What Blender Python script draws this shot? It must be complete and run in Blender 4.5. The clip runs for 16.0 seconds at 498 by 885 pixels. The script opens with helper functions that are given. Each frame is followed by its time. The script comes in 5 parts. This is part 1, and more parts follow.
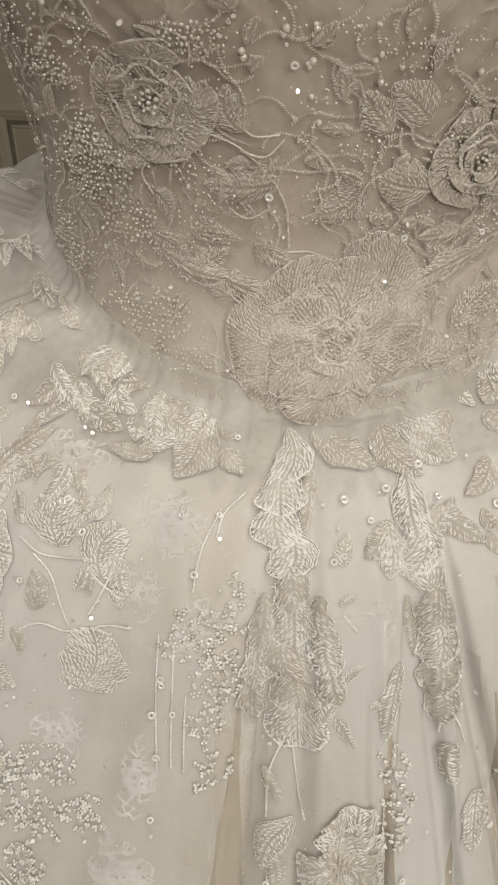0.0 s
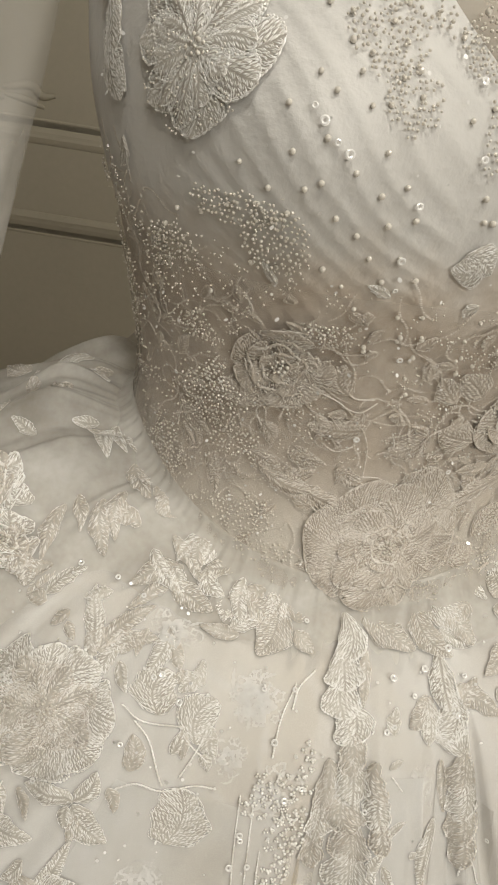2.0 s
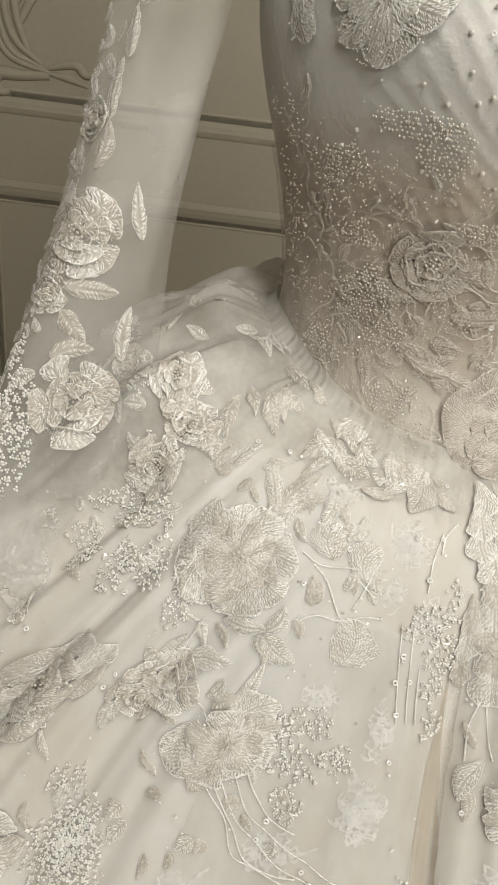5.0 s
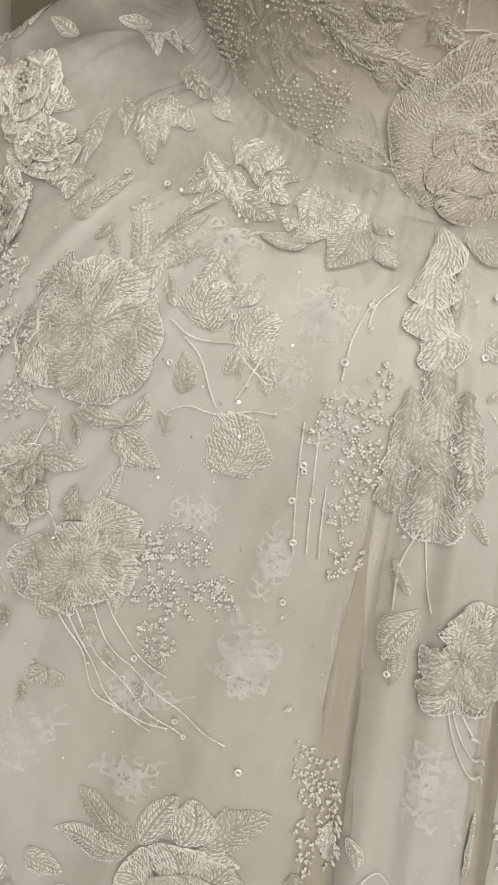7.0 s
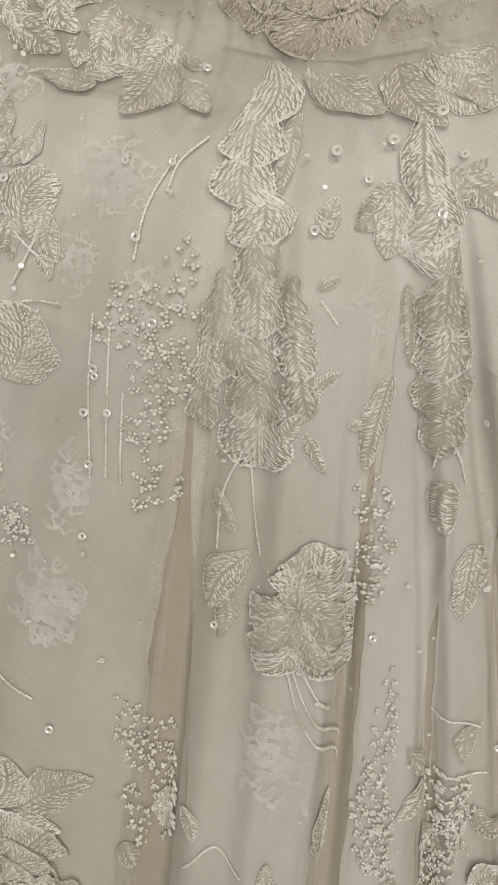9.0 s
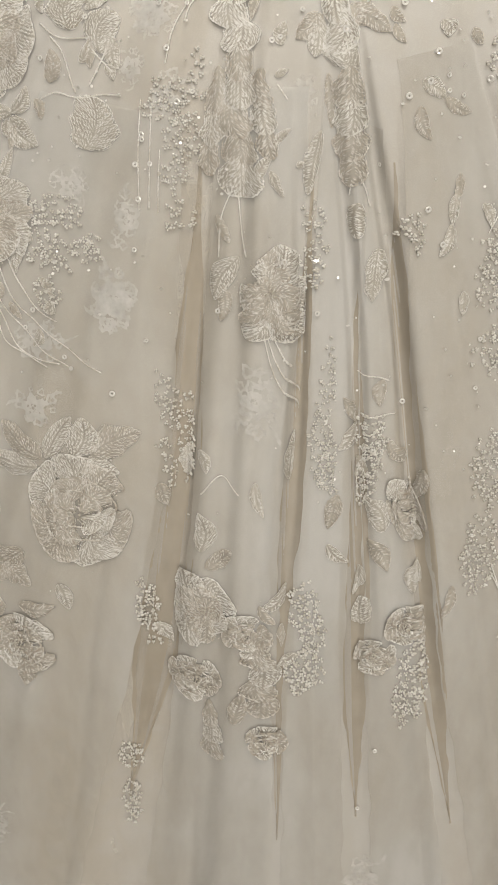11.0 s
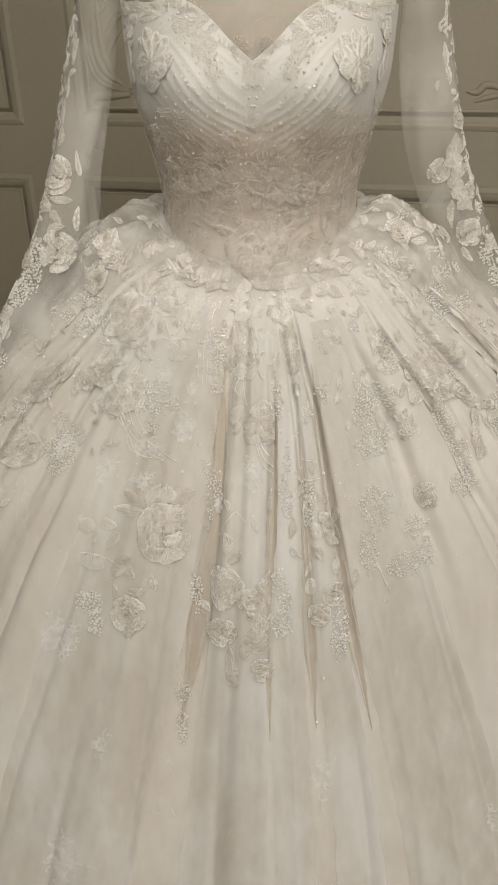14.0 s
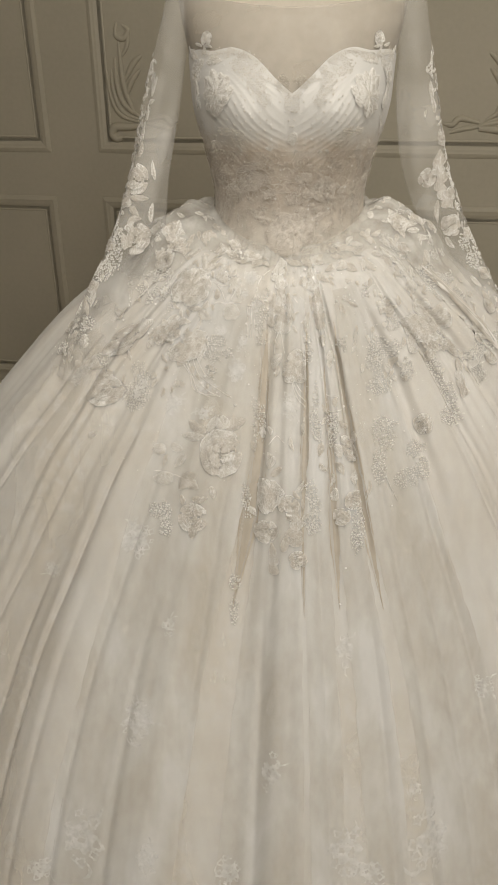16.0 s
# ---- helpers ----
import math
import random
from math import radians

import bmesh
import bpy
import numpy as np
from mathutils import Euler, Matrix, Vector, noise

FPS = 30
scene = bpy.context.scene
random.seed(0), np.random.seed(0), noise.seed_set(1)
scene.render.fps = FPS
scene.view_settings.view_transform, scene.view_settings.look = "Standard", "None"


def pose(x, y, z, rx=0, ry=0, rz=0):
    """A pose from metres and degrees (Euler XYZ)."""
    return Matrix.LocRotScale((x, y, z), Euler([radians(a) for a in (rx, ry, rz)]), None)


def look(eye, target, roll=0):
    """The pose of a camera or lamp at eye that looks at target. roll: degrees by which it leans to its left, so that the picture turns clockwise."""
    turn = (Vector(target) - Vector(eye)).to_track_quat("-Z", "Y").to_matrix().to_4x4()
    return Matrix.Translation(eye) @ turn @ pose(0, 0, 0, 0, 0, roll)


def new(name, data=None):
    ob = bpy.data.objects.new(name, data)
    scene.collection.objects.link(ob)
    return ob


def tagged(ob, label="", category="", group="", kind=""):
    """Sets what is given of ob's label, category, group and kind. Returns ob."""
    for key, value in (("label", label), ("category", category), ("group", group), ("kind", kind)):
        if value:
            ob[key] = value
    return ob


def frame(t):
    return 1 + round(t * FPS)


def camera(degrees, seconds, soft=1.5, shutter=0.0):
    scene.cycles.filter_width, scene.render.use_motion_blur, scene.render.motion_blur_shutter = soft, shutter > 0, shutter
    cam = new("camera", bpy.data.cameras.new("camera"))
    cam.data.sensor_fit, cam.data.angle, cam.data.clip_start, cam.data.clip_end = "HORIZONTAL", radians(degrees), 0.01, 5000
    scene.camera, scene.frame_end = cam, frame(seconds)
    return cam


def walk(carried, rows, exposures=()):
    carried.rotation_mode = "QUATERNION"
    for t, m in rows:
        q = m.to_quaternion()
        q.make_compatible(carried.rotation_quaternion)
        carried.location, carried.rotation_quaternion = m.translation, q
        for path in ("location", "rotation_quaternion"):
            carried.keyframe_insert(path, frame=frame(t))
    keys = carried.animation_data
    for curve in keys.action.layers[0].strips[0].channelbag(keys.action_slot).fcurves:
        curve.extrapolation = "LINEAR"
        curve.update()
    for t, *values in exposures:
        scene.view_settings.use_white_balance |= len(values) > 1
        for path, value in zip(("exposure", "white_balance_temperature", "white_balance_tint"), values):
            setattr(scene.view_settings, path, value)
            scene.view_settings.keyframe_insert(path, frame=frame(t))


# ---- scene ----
cam = camera(37.4, 16.0, soft=1.8)
METRES, EYE, TILT, LEAN, TURN = 1.8, 1.25, -34.0, -0.3, 1.5
ROWS = [
    (0.0, 0.0, 0.0, 0.0, 0.0, 0.0, -0.0),
    (0.5, -0.0181, -0.0042, 0.0054, -3.59, 1.44, -1.22),
    (1.0, -0.0346, -0.0122, 0.0112, -6.3, 2.85, -2.13),
    (1.5, -0.0474, -0.0222, 0.0181, -8.87, 4.2, -2.72),
    (2.0, -0.0568, -0.0348, 0.0263, -9.62, 6.81, -3.04),
    (2.5, -0.0648, -0.0523, 0.0326, -10.27, 9.02, -3.21),
    (3.0, -0.0767, -0.0722, 0.0329, -11.72, 10.79, -2.94),
    (3.5, -0.0975, -0.0878, 0.0243, -12.74, 11.96, -2.37),
    (4.0, -0.1211, -0.0901, 0.0131, -12.41, 10.6, -2.04),
    (6.5, -0.048, -0.0152, -0.0338, 0.66, -2.83, -2.11),
    (7.0, -0.0255, -0.0034, -0.0345, 2.94, -5.11, -3.02),
    (7.5, -0.0105, 0.01, -0.0349, 3.76, -6.3, -3.24),
    (8.0, 0.0022, 0.0182, -0.0392, 4.39, -7.46, -3.21),
    (8.5, 0.0144, 0.0282, -0.0407, 5.91, -8.98, -3.38),
    (9.0, 0.0242, 0.0338, -0.0422, 6.56, -10.07, -3.63),
    (9.5, 0.0311, 0.0285, -0.0546, 6.39, -10.89, -3.68),
    (10.0, 0.0343, 0.0069, -0.0823, 5.88, -11.93, -3.37),
    (12.5, 0.0409, -0.2085, -0.1139, 3.88, -2.91, -1.29),
    (13.0, 0.0455, -0.2533, -0.123, 3.89, 0.22, -1.26),
    (13.5, 0.0481, -0.3027, -0.1456, 3.66, 2.47, -1.23),
    (14.0, 0.0435, -0.346, -0.1609, 2.99, 4.8, -0.98),
    (14.5, 0.0476, -0.3823, -0.1795, 2.72, 5.81, -1.2),
    (15.0, 0.0463, -0.4165, -0.1952, 2.67, 5.54, -1.17),
    (15.5, 0.0203, -0.4494, -0.2171, 2.45, 6.15, -0.96),
    (16.0, -0.0014, -0.4941, -0.2599, 1.49, 7.28, -0.37),
]
walk(cam, [(t, pose(0, 0, EYE, TILT, LEAN, TURN) @ pose(METRES * x, METRES * y, METRES * z, 90 + pitch, roll, yaw)) for t, x, y, z, yaw, pitch, roll in ROWS],
     [(0.0, 0.19, 6500, 9), (2.0, 0.34, 6450, 8), (3.0, 0.42, 6400, 8), (4.2, 0.60, 6300, 7), (7.0, 0.20, 6400, 8), (9.0, -0.05, 6500, 9), (10.2, 0.05, 6500, 9), (12.5, 0.26, 6500, 10), (16.0, 0.42, 6500, 9)])

# ---- light ----
world = bpy.data.worlds.new("world")
scene.world = world
world.use_nodes = True
world.node_tree.nodes["Background"].inputs[0].default_value = (1.0, 0.95, 0.88, 1)
world.node_tree.nodes["Background"].inputs[1].default_value = 0.05


def area_lamp(name, eye, target, size, watts, colour):
    data = bpy.data.lights.new(name, "AREA")
    data.shape, data.size, data.energy, data.color = "DISK", size, watts, colour
    lamp = new(name, data)
    lamp.matrix_world = look(eye, target)
    return lamp


WARM = (1.0, 0.93, 0.83)
area_lamp("ceiling_spot_lamp", (-0.15, -0.75, 2.66), (0.02, 0.25, 0.95), 0.28, 8.5, WARM)
area_lamp("ceiling_spot_lamp", (0.55, -0.25, 2.66), (0.02, 0.3, 0.95), 0.22, 6.5, WARM)
area_lamp("ceiling_panel_lamp", (0.75, -2.2, 2.66), (0.2, 0.2, 0.4), 2.2, 66, (1.0, 0.95, 0.88))


# ---- materials ----
def rgba(c):
    return (*c, 1) if len(c) == 3 else c


def surface(name, dark, light, scale=8.0, fine=120.0, rough=0.6, bump=0.15, sheen=0.0, metal=0.0, spec=0.5, see=0.0, glow_through=0.0, contrast=(0.35, 0.65), stretch=1.0, lace=None, net=0.0, above=None, below=None, island=0.0, grit=0.3):
    """Two-scale colour variation, fine relief, and optional sheer weave (see: share that is holes) and translucency."""
    m = bpy.data.materials.new(name)
    m.use_nodes = True
    nt = m.node_tree
    nd, ln = nt.nodes, nt.links
    b = nd["Principled BSDF"]
    out = nd["Material Output"]
    co = nd.new("ShaderNodeTexCoord")
    n1 = nd.new("ShaderNodeTexNoise")
    n1.inputs["Scale"].default_value, n1.inputs["Detail"].default_value = scale, 5
    n2 = nd.new("ShaderNodeTexNoise")
    n2.inputs["Scale"].default_value, n2.inputs["Detail"].default_value = fine, 3
    mp = nd.new("ShaderNodeMapping")
    mp.inputs["Scale"].default_value = (1, 1, stretch)
    ln.new(co.outputs["Object"], mp.inputs["Vector"])
    ln.new(mp.outputs[0], n1.inputs["Vector"])
    ln.new(co.outputs["Object"], n2.inputs["Vector"])
    mix = nd.new("ShaderNodeMix")
    mix.data_type = "FLOAT"
    mix.inputs[0].default_value = grit
    ln.new(n1.outputs["Fac"], mix.inputs[2])
    ln.new(n2.outputs["Fac"], mix.inputs[3])
    ramp = nd.new("ShaderNodeValToRGB")
    ramp.color_ramp.elements[0].position, ramp.color_ramp.elements[1].position = contrast
    ramp.color_ramp.elements[0].color, ramp.color_ramp.elements[1].color = rgba(dark), rgba(light)
    ln.new(mix.outputs[0], ramp.inputs[0])
    colour = ramp.outputs[0]

    def blend(fac, other):
        mx = nd.new("ShaderNodeMix")
        mx.data_type = "RGBA"
        ln.new(fac, mx.inputs[0])
        ln.new(colour, mx.inputs[6])
        mx.inputs[7].default_value = rgba(other)
        return mx.outputs[2]

    def ranged(value, lo, hi, a, z):
        r = nd.new("ShaderNodeMapRange")
        r.interpolation_type = "SMOOTHSTEP"
        ln.new(value, r.inputs["Value"])
        for key, x in (("From Min", lo), ("From Max", hi), ("To Min", a), ("To Max", z)):
            r.inputs[key].default_value = x
        return r.outputs[0]

    if above:
        # a second lining colour from that height upwards, with an uneven edge
        sep = nd.new("ShaderNodeSeparateXYZ")
        ln.new(co.outputs["Object"], sep.inputs[0])
        add = nd.new("ShaderNodeMath")
        add.operation = "MULTIPLY_ADD"
        ln.new(n1.outputs["Fac"], add.inputs[0])
        add.inputs[1].default_value = 0.05
        ln.new(sep.outputs["Z"], add.inputs[2])
        colour = blend(ranged(add.outputs[0], above[0], above[1], 0.0, 0.92), above[2])
    if below:
        # a paler lining colour towards the hem
        sep = nd.new("ShaderNodeSeparateXYZ")
        ln.new(co.outputs["Object"], sep.inputs[0])
        add = nd.new("ShaderNodeMath")
        add.operation = "MULTIPLY_ADD"
        ln.new(n1.outputs["Fac"], add.inputs[0])
        add.inputs[1].default_value = 0.06
        ln.new(sep.outputs["Z"], add.inputs[2])
        colour = blend(ranged(add.outputs[0], below[0], below[1], 0.85, 0.0), below[2])
    if lace:
        # pale woven lace shapes in the layer below
        n3 = nd.new("ShaderNodeTexNoise")
        n3.inputs["Scale"].default_value, n3.inputs["Detail"].default_value, n3.inputs["Distortion"].default_value = 26, 2, 2.2
        ln.new(co.outputs["Object"], n3.inputs["Vector"])
        colour = blend(ranged(n3.outputs["Fac"], 0.53, 0.60, 0.0, 0.42), lace)
    if island:
        ge = nd.new("ShaderNodeNewGeometry")
        colour = blend(ranged(ge.outputs["Random Per Island"], 0.0, 1.0, 0.0, island), (0.99, 0.985, 0.97))
    ln.new(colour, b.inputs["Base Color"])
    b.inputs["Roughness"].default_value, b.inputs["Metallic"].default_value = rough, metal
    b.inputs["Specular IOR Level"].default_value = spec
    b.inputs["Sheen Weight"].default_value = sheen
    if bump:
        bp = nd.new("ShaderNodeBump")
        bp.inputs["Strength"].default_value, bp.inputs["Distance"].default_value = bump, 0.002
        ln.new(n2.outputs["Fac"], bp.inputs["Height"])
        ln.new(bp.outputs[0], b.inputs["Normal"])
    last = b.outputs[0]
    if glow_through:
        tr = nd.new("ShaderNodeBsdfTranslucent")
        ln.new(colour, tr.inputs["Color"])
        ms = nd.new("ShaderNodeMixShader")
        ms.inputs[0].default_value = glow_through
        ln.new(last, ms.inputs[1])
        ln.new(tr.outputs[0], ms.inputs[2])
        last = ms.outputs[0]
    if see:
        tp = nd.new("ShaderNodeBsdfTransparent")
        ms = nd.new("ShaderNodeMixShader")
        r2 = nd.new("ShaderNodeMapRange")
        r2.inputs["From Min"].default_value, r2.inputs["From Max"].default_value = 0.3, 0.7
        r2.inputs["To Min"].default_value, r2.inputs["To Max"].default_value = min(1, see + 0.12), see - 0.12
        ln.new(n1.outputs["Fac"], r2.inputs["Value"])
        holes = r2.outputs[0]
        if net:
            vo = nd.new("ShaderNodeTexVoronoi")
            vo.feature = "DISTANCE_TO_EDGE"
            vo.inputs["Scale"].default_value = 1000
            ln.new(co.outputs["Object"], vo.inputs["Vector"])
            sub = nd.new("ShaderNodeMath")
            sub.operation = "SUBTRACT"
            sub.use_clamp = True
            ln.new(holes, sub.inputs[0])
            ln.new(ranged(vo.outputs["Distance"], 0.03, 0.12, net, 0.0), sub.inputs[1])
            holes = sub.outputs[0]
        ln.new(holes, ms.inputs[0])
        ln.new(last, ms.inputs[1])
        ln.new(tp.outputs[0], ms.inputs[2])
        last = ms.outputs[0]
    ln.new(last, out.inputs["Surface"])
    return m


WALL = surface("painted_wall", (0.395, 0.362, 0.283), (0.445, 0.406, 0.319), 2.0, 60, 0.65, 0.05)
FLOOR = surface("polished_floor", (0.36, 0.31, 0.25), (0.48, 0.42, 0.34), 2.5, 30, 0.25, 0.03)
CEILING = surface("white_ceiling", (0.74, 0.72, 0.68), (0.8, 0.78, 0.74), 3, 60, 0.8, 0.03)
SKIN = surface("beige_mannequin", (0.41, 0.365, 0.30), (0.46, 0.41, 0.34), 4, 200, 0.55, 0.05)
SATIN = surface("ivory_skirt_fabric", (0.64, 0.58, 0.485), (0.77, 0.755, 0.725), 9, 110, 0.45, 0.05, 0.4, contrast=(0.3, 0.7), stretch=0.12, lace=(0.84, 0.835, 0.825), grit=0.04)
TULLE = surface("sheer_tulle", (0.735, 0.705, 0.65), (0.84, 0.835, 0.825), 7, 400, 0.6, 0.0, 0.3, see=0.64, stretch=0.1, net=0.05, grit=0.04, contrast=(0.25, 0.75))
RUFFLE = surface("gathered_tulle", (0.64, 0.60, 0.53), (0.79, 0.775, 0.735), 30, 300, 0.6, 0.1, 0.3, see=0.5)
GAUZE = surface("bodice_gauze", (0.55, 0.49, 0.42), (0.68, 0.63, 0.56), 30, 300, 0.6, 0.1, 0.2, see=0.8)
SLEEVE = surface("sheer_sleeve_tulle", (0.74, 0.72, 0.67), (0.84, 0.825, 0.79), 12, 900, 0.7, 0.1, 0.2, see=0.77)
ILLUSION = surface("illusion_tulle", (0.56, 0.52, 0.45), (0.62, 0.575, 0.505), 10, 900, 0.7, 0.1, 0.2, see=0.55)
BODICE = surface("nude_lined_lace", (0.49, 0.415, 0.335), (0.66, 0.595, 0.515), 40, 260, 0.6, 0.25, 0.2, above=(1.255, 1.31, (0.62, 0.615, 0.595)), below=(1.11, 1.20, (0.69, 0.665, 0.605)))
THREAD = surface("ivory_satin_thread", (0.65, 0.62, 0.56), (0.84, 0.825, 0.785), 90, 900, 0.24, 0.1, 0.1, spec=0.9, island=0.75)
PETAL = surface("organza_ground", (0.55, 0.51, 0.44), (0.67, 0.64, 0.58), 60, 500, 0.5, 0.2, see=0.25)
# darker beige twin of THREAD: the lace's brown shade put into the thread colour
SHADED = surface("shaded_beige_thread", (0.46, 0.405, 0.335), (0.64, 0.59, 0.515), 90, 900, 0.24, 0.1, 0.1, spec=0.9, island=0.65)
ANTIQUE = surface("champagne_thread", (0.52, 0.455, 0.375), (0.64, 0.585, 0.51), 90, 900, 0.26, 0.15, 0.1, spec=0.8, island=0.35)
NUDE_GROUND = surface("nude_organza_ground", (0.49, 0.43, 0.355), (0.61, 0.555, 0.48), 60, 500, 0.5, 0.3, see=0.25)
GHOST = surface("faint_lace", (0.90, 0.89, 0.87), (0.95, 0.945, 0.93), 90, 500, 0.7, 0.1, see=0.55)
PANEL = surface("white_tulle_panel", (0.72, 0.685, 0.615), (0.87, 0.87, 0.86), 12, 400, 0.6, 0.0, 0.3, see=0.58, stretch=0.1, net=0.05, grit=0.04, contrast=(0.36, 0.64))
# brownish gauze whose colour stands in for shade in the skirt's creases
CREASE_SHADE = surface("crease_shade_gauze", (0.52, 0.45, 0.35), (0.64, 0.575, 0.47), 14, 60, 0.6, 0.0, 0.2, see=0.5, stretch=0.2)
PEARL = surface("pearl_bead", (0.62, 0.575, 0.50), (0.80, 0.765, 0.70), 50, 400, 0.1, 0.0, metal=0.1, spec=1.0)
GLITTER = surface("silver_glitter", (0.84, 0.83, 0.81), (0.93, 0.925, 0.91), 50, 400, 0.18, 0.0, metal=0.1, spec=1.0)
SEQUIN = surface("white_sequin", (0.90, 0.89, 0.87), (0.97, 0.965, 0.95), 50, 400, 0.14, 0.0, metal=0.15, spec=1.0)


# ---- the dress as surfaces: angle th round the body (0 at the front), v down the skirt or z up the bodice ----
X0, Y0, SKEW = 0.025, 0.40, 0.08


def curve(x, xs, ys):
    """A smooth curve through the points (xs, ys)."""
    xs, ys = np.asarray(xs, float), np.asarray(ys, float)
    x = np.clip(np.asarray(x, float), xs[0], xs[-1])
    d = np.gradient(ys, xs)
    i = np.clip(np.searchsorted(xs, x) - 1, 0, len(xs) - 2)
    h = xs[i + 1] - xs[i]
    u = (x - xs[i]) / h
    return (2 * u**3 - 3 * u**2 + 1) * ys[i] + (u**3 - 2 * u**2 + u) * h * d[i] + (3 * u**2 - 2 * u**3) * ys[i + 1] + (u**3 - u**2) * h * d[i + 1]


V_ROWS = (0, 0.03, 0.07, 0.12, 0.17, 0.23, 0.30, 0.37, 0.45, 0.53, 0.62, 0.76, 0.88, 1)
Z_FRONT = (1.077, 1.064, 1.04, 1.005, 0.965, 0.917, 0.86, 0.80, 0.73, 0.65, 0.56, 0.40, 0.2, 0.012)
B_FRONT = (0.105, 0.14, 0.172, 0.194, 0.210, 0.230, 0.257, 0.290, 0.323, 0.353, 0.387, 0.46, 0.56, 0.65)
Z_SIDE = (1.136, 1.122, 1.098, 1.06, 1.022, 0.978, 0.922, 0.861, 0.782, 0.70, 0.60, 0.42, 0.21, 0.012)
A_SIDE = (0.135, 0.18, 0.235, 0.285, 0.338, 0.40, 0.462, 0.52, 0.592, 0.655, 0.72, 0.83, 0.925, 0.98)


def step(x, lo, hi):
    u = np.clip((x - lo) / (hi - lo), 0, 1)
    return u * u * (3 - 2 * u)


# the gathers' creases: angle, drift, half width, depth, where they begin down the skirt
FOLDS = (
    (-0.088, 0.0, 0.024, 0.007, 0.05), (0.066, -0.08, 0.012, 0.006, 0.06), (0.150, -0.02, 0.012, 0.006, 0.06),
    (0.216, 0.0, 0.013, 0.009, 0.02), (0.44, 0.0, 0.035, 0.012, 0.05),
    (0.62, 0.05, 0.018, 0.015, 0.02), (0.80, 0.05, 0.03, 0.014, 0.02), (1.0, 0.0, 0.04, 0.018, 0.0),
    (-0.33, 0.0, 0.04, 0.006, 0.25), (-0.62, -0.05, 0.03, 0.006, 0.04), (-0.80, 0.0, 0.02, 0.009, 0.02),
    (-0.98, 0.0, 0.04, 0.010, 0.0), (-0.17, -0.1, 0.02, 0.008, 0.45), (0.34, 0.1, 0.025, 0.010, 0.45), (-0.45, -0.1, 0.03, 0.010, 0.5),
)


CREASES = [(-1.0 + 2.0 * (i + 0.5 * math.sin(7 * i)) / 19, 0.008 + 0.005 * math.sin(3 * i) ** 2, 0.006 + 0.004 * math.sin(5 * i) ** 2, 0.3 + 0.25 * math.sin(11 * i) ** 2) for i in range(20)]


# the overlapping tulle panels of the front: where they begin, rows (down the skirt) of the angles of both edges, and which edges are free
PANELS = (
    (0.10, (0.1, 0.17, 0.27, 0.37, 0.46, 0.65, 1.0), (-0.085, -0.076, -0.070, -0.064, -0.066, -0.084, -0.12), (0.10, 0.085, 0.066, 0.049, 0.046, 0.045, 0.05), (1, 1)),
    (0.11, (0.1, 0.17, 0.27, 0.37, 0.46, 0.65, 1.0), (0.13, 0.105, 0.084, 0.076, 0.058, 0.056, 0.062), (0.21, 0.180, 0.148, 0.136, 0.124, 0.12, 0.13), (1, 1)),
    (0.13, (0.1, 0.17, 0.27, 0.37, 0.46, 0.65, 1.0), (0.19, 0.172, 0.154, 0.148, 0.146, 0.15, 0.17), (0.245, 0.224, 0.207, 0.204, 0.204, 0.22, 0.25), (1, 1)),
    (0.09, (0.1, 0.17, 0.27, 0.37, 0.46, 0.65, 1.0), (0.285, 0.252, 0.225, 0.222, 0.224, 0.25, 0.30), (0.46, 0.45, 0.44, 0.43, 0.43, 0.45, 0.5), (1, 0)),
    (0.12, (0.1, 0.17, 0.27, 0.37, 0.46, 0.65, 1.0), (-0.46, -0.45, -0.44, -0.42, -0.42, -0.42, -0.45), (-0.15, -0.128, -0.108, -0.100, -0.112, -0.15, -0.2), (0, 1)),
)


def relief(th, v):
    """The height of the front panels' edges over the skirt."""
    d = 0.0
    for first, rows, left, right, free in PANELS:
        a, b = curve(v, rows, left), curve(v, rows, right)
        up = step(th, a - 0.010, a + 0.004) if free[0] else step(th, a, a + 0.16)
        down = 1 - (step(th, b - 0.004, b + 0.010) if free[1] else step(th, b - 0.16, b))
        d = d + 0.0036 * up * down * step(v, first, first + 0.12) * (1 - 0.9 * step(v, 0.5, 0.8))
    return d


def veil(th, v):
    """How far the sheer outer tulle floats over the skirt."""
    return 0.0006 + 0.004 * step(v, 0.3, 0.9) * (0.5 + 0.5 * np.sin(31 * th + 2 * np.sin(4 * th)))


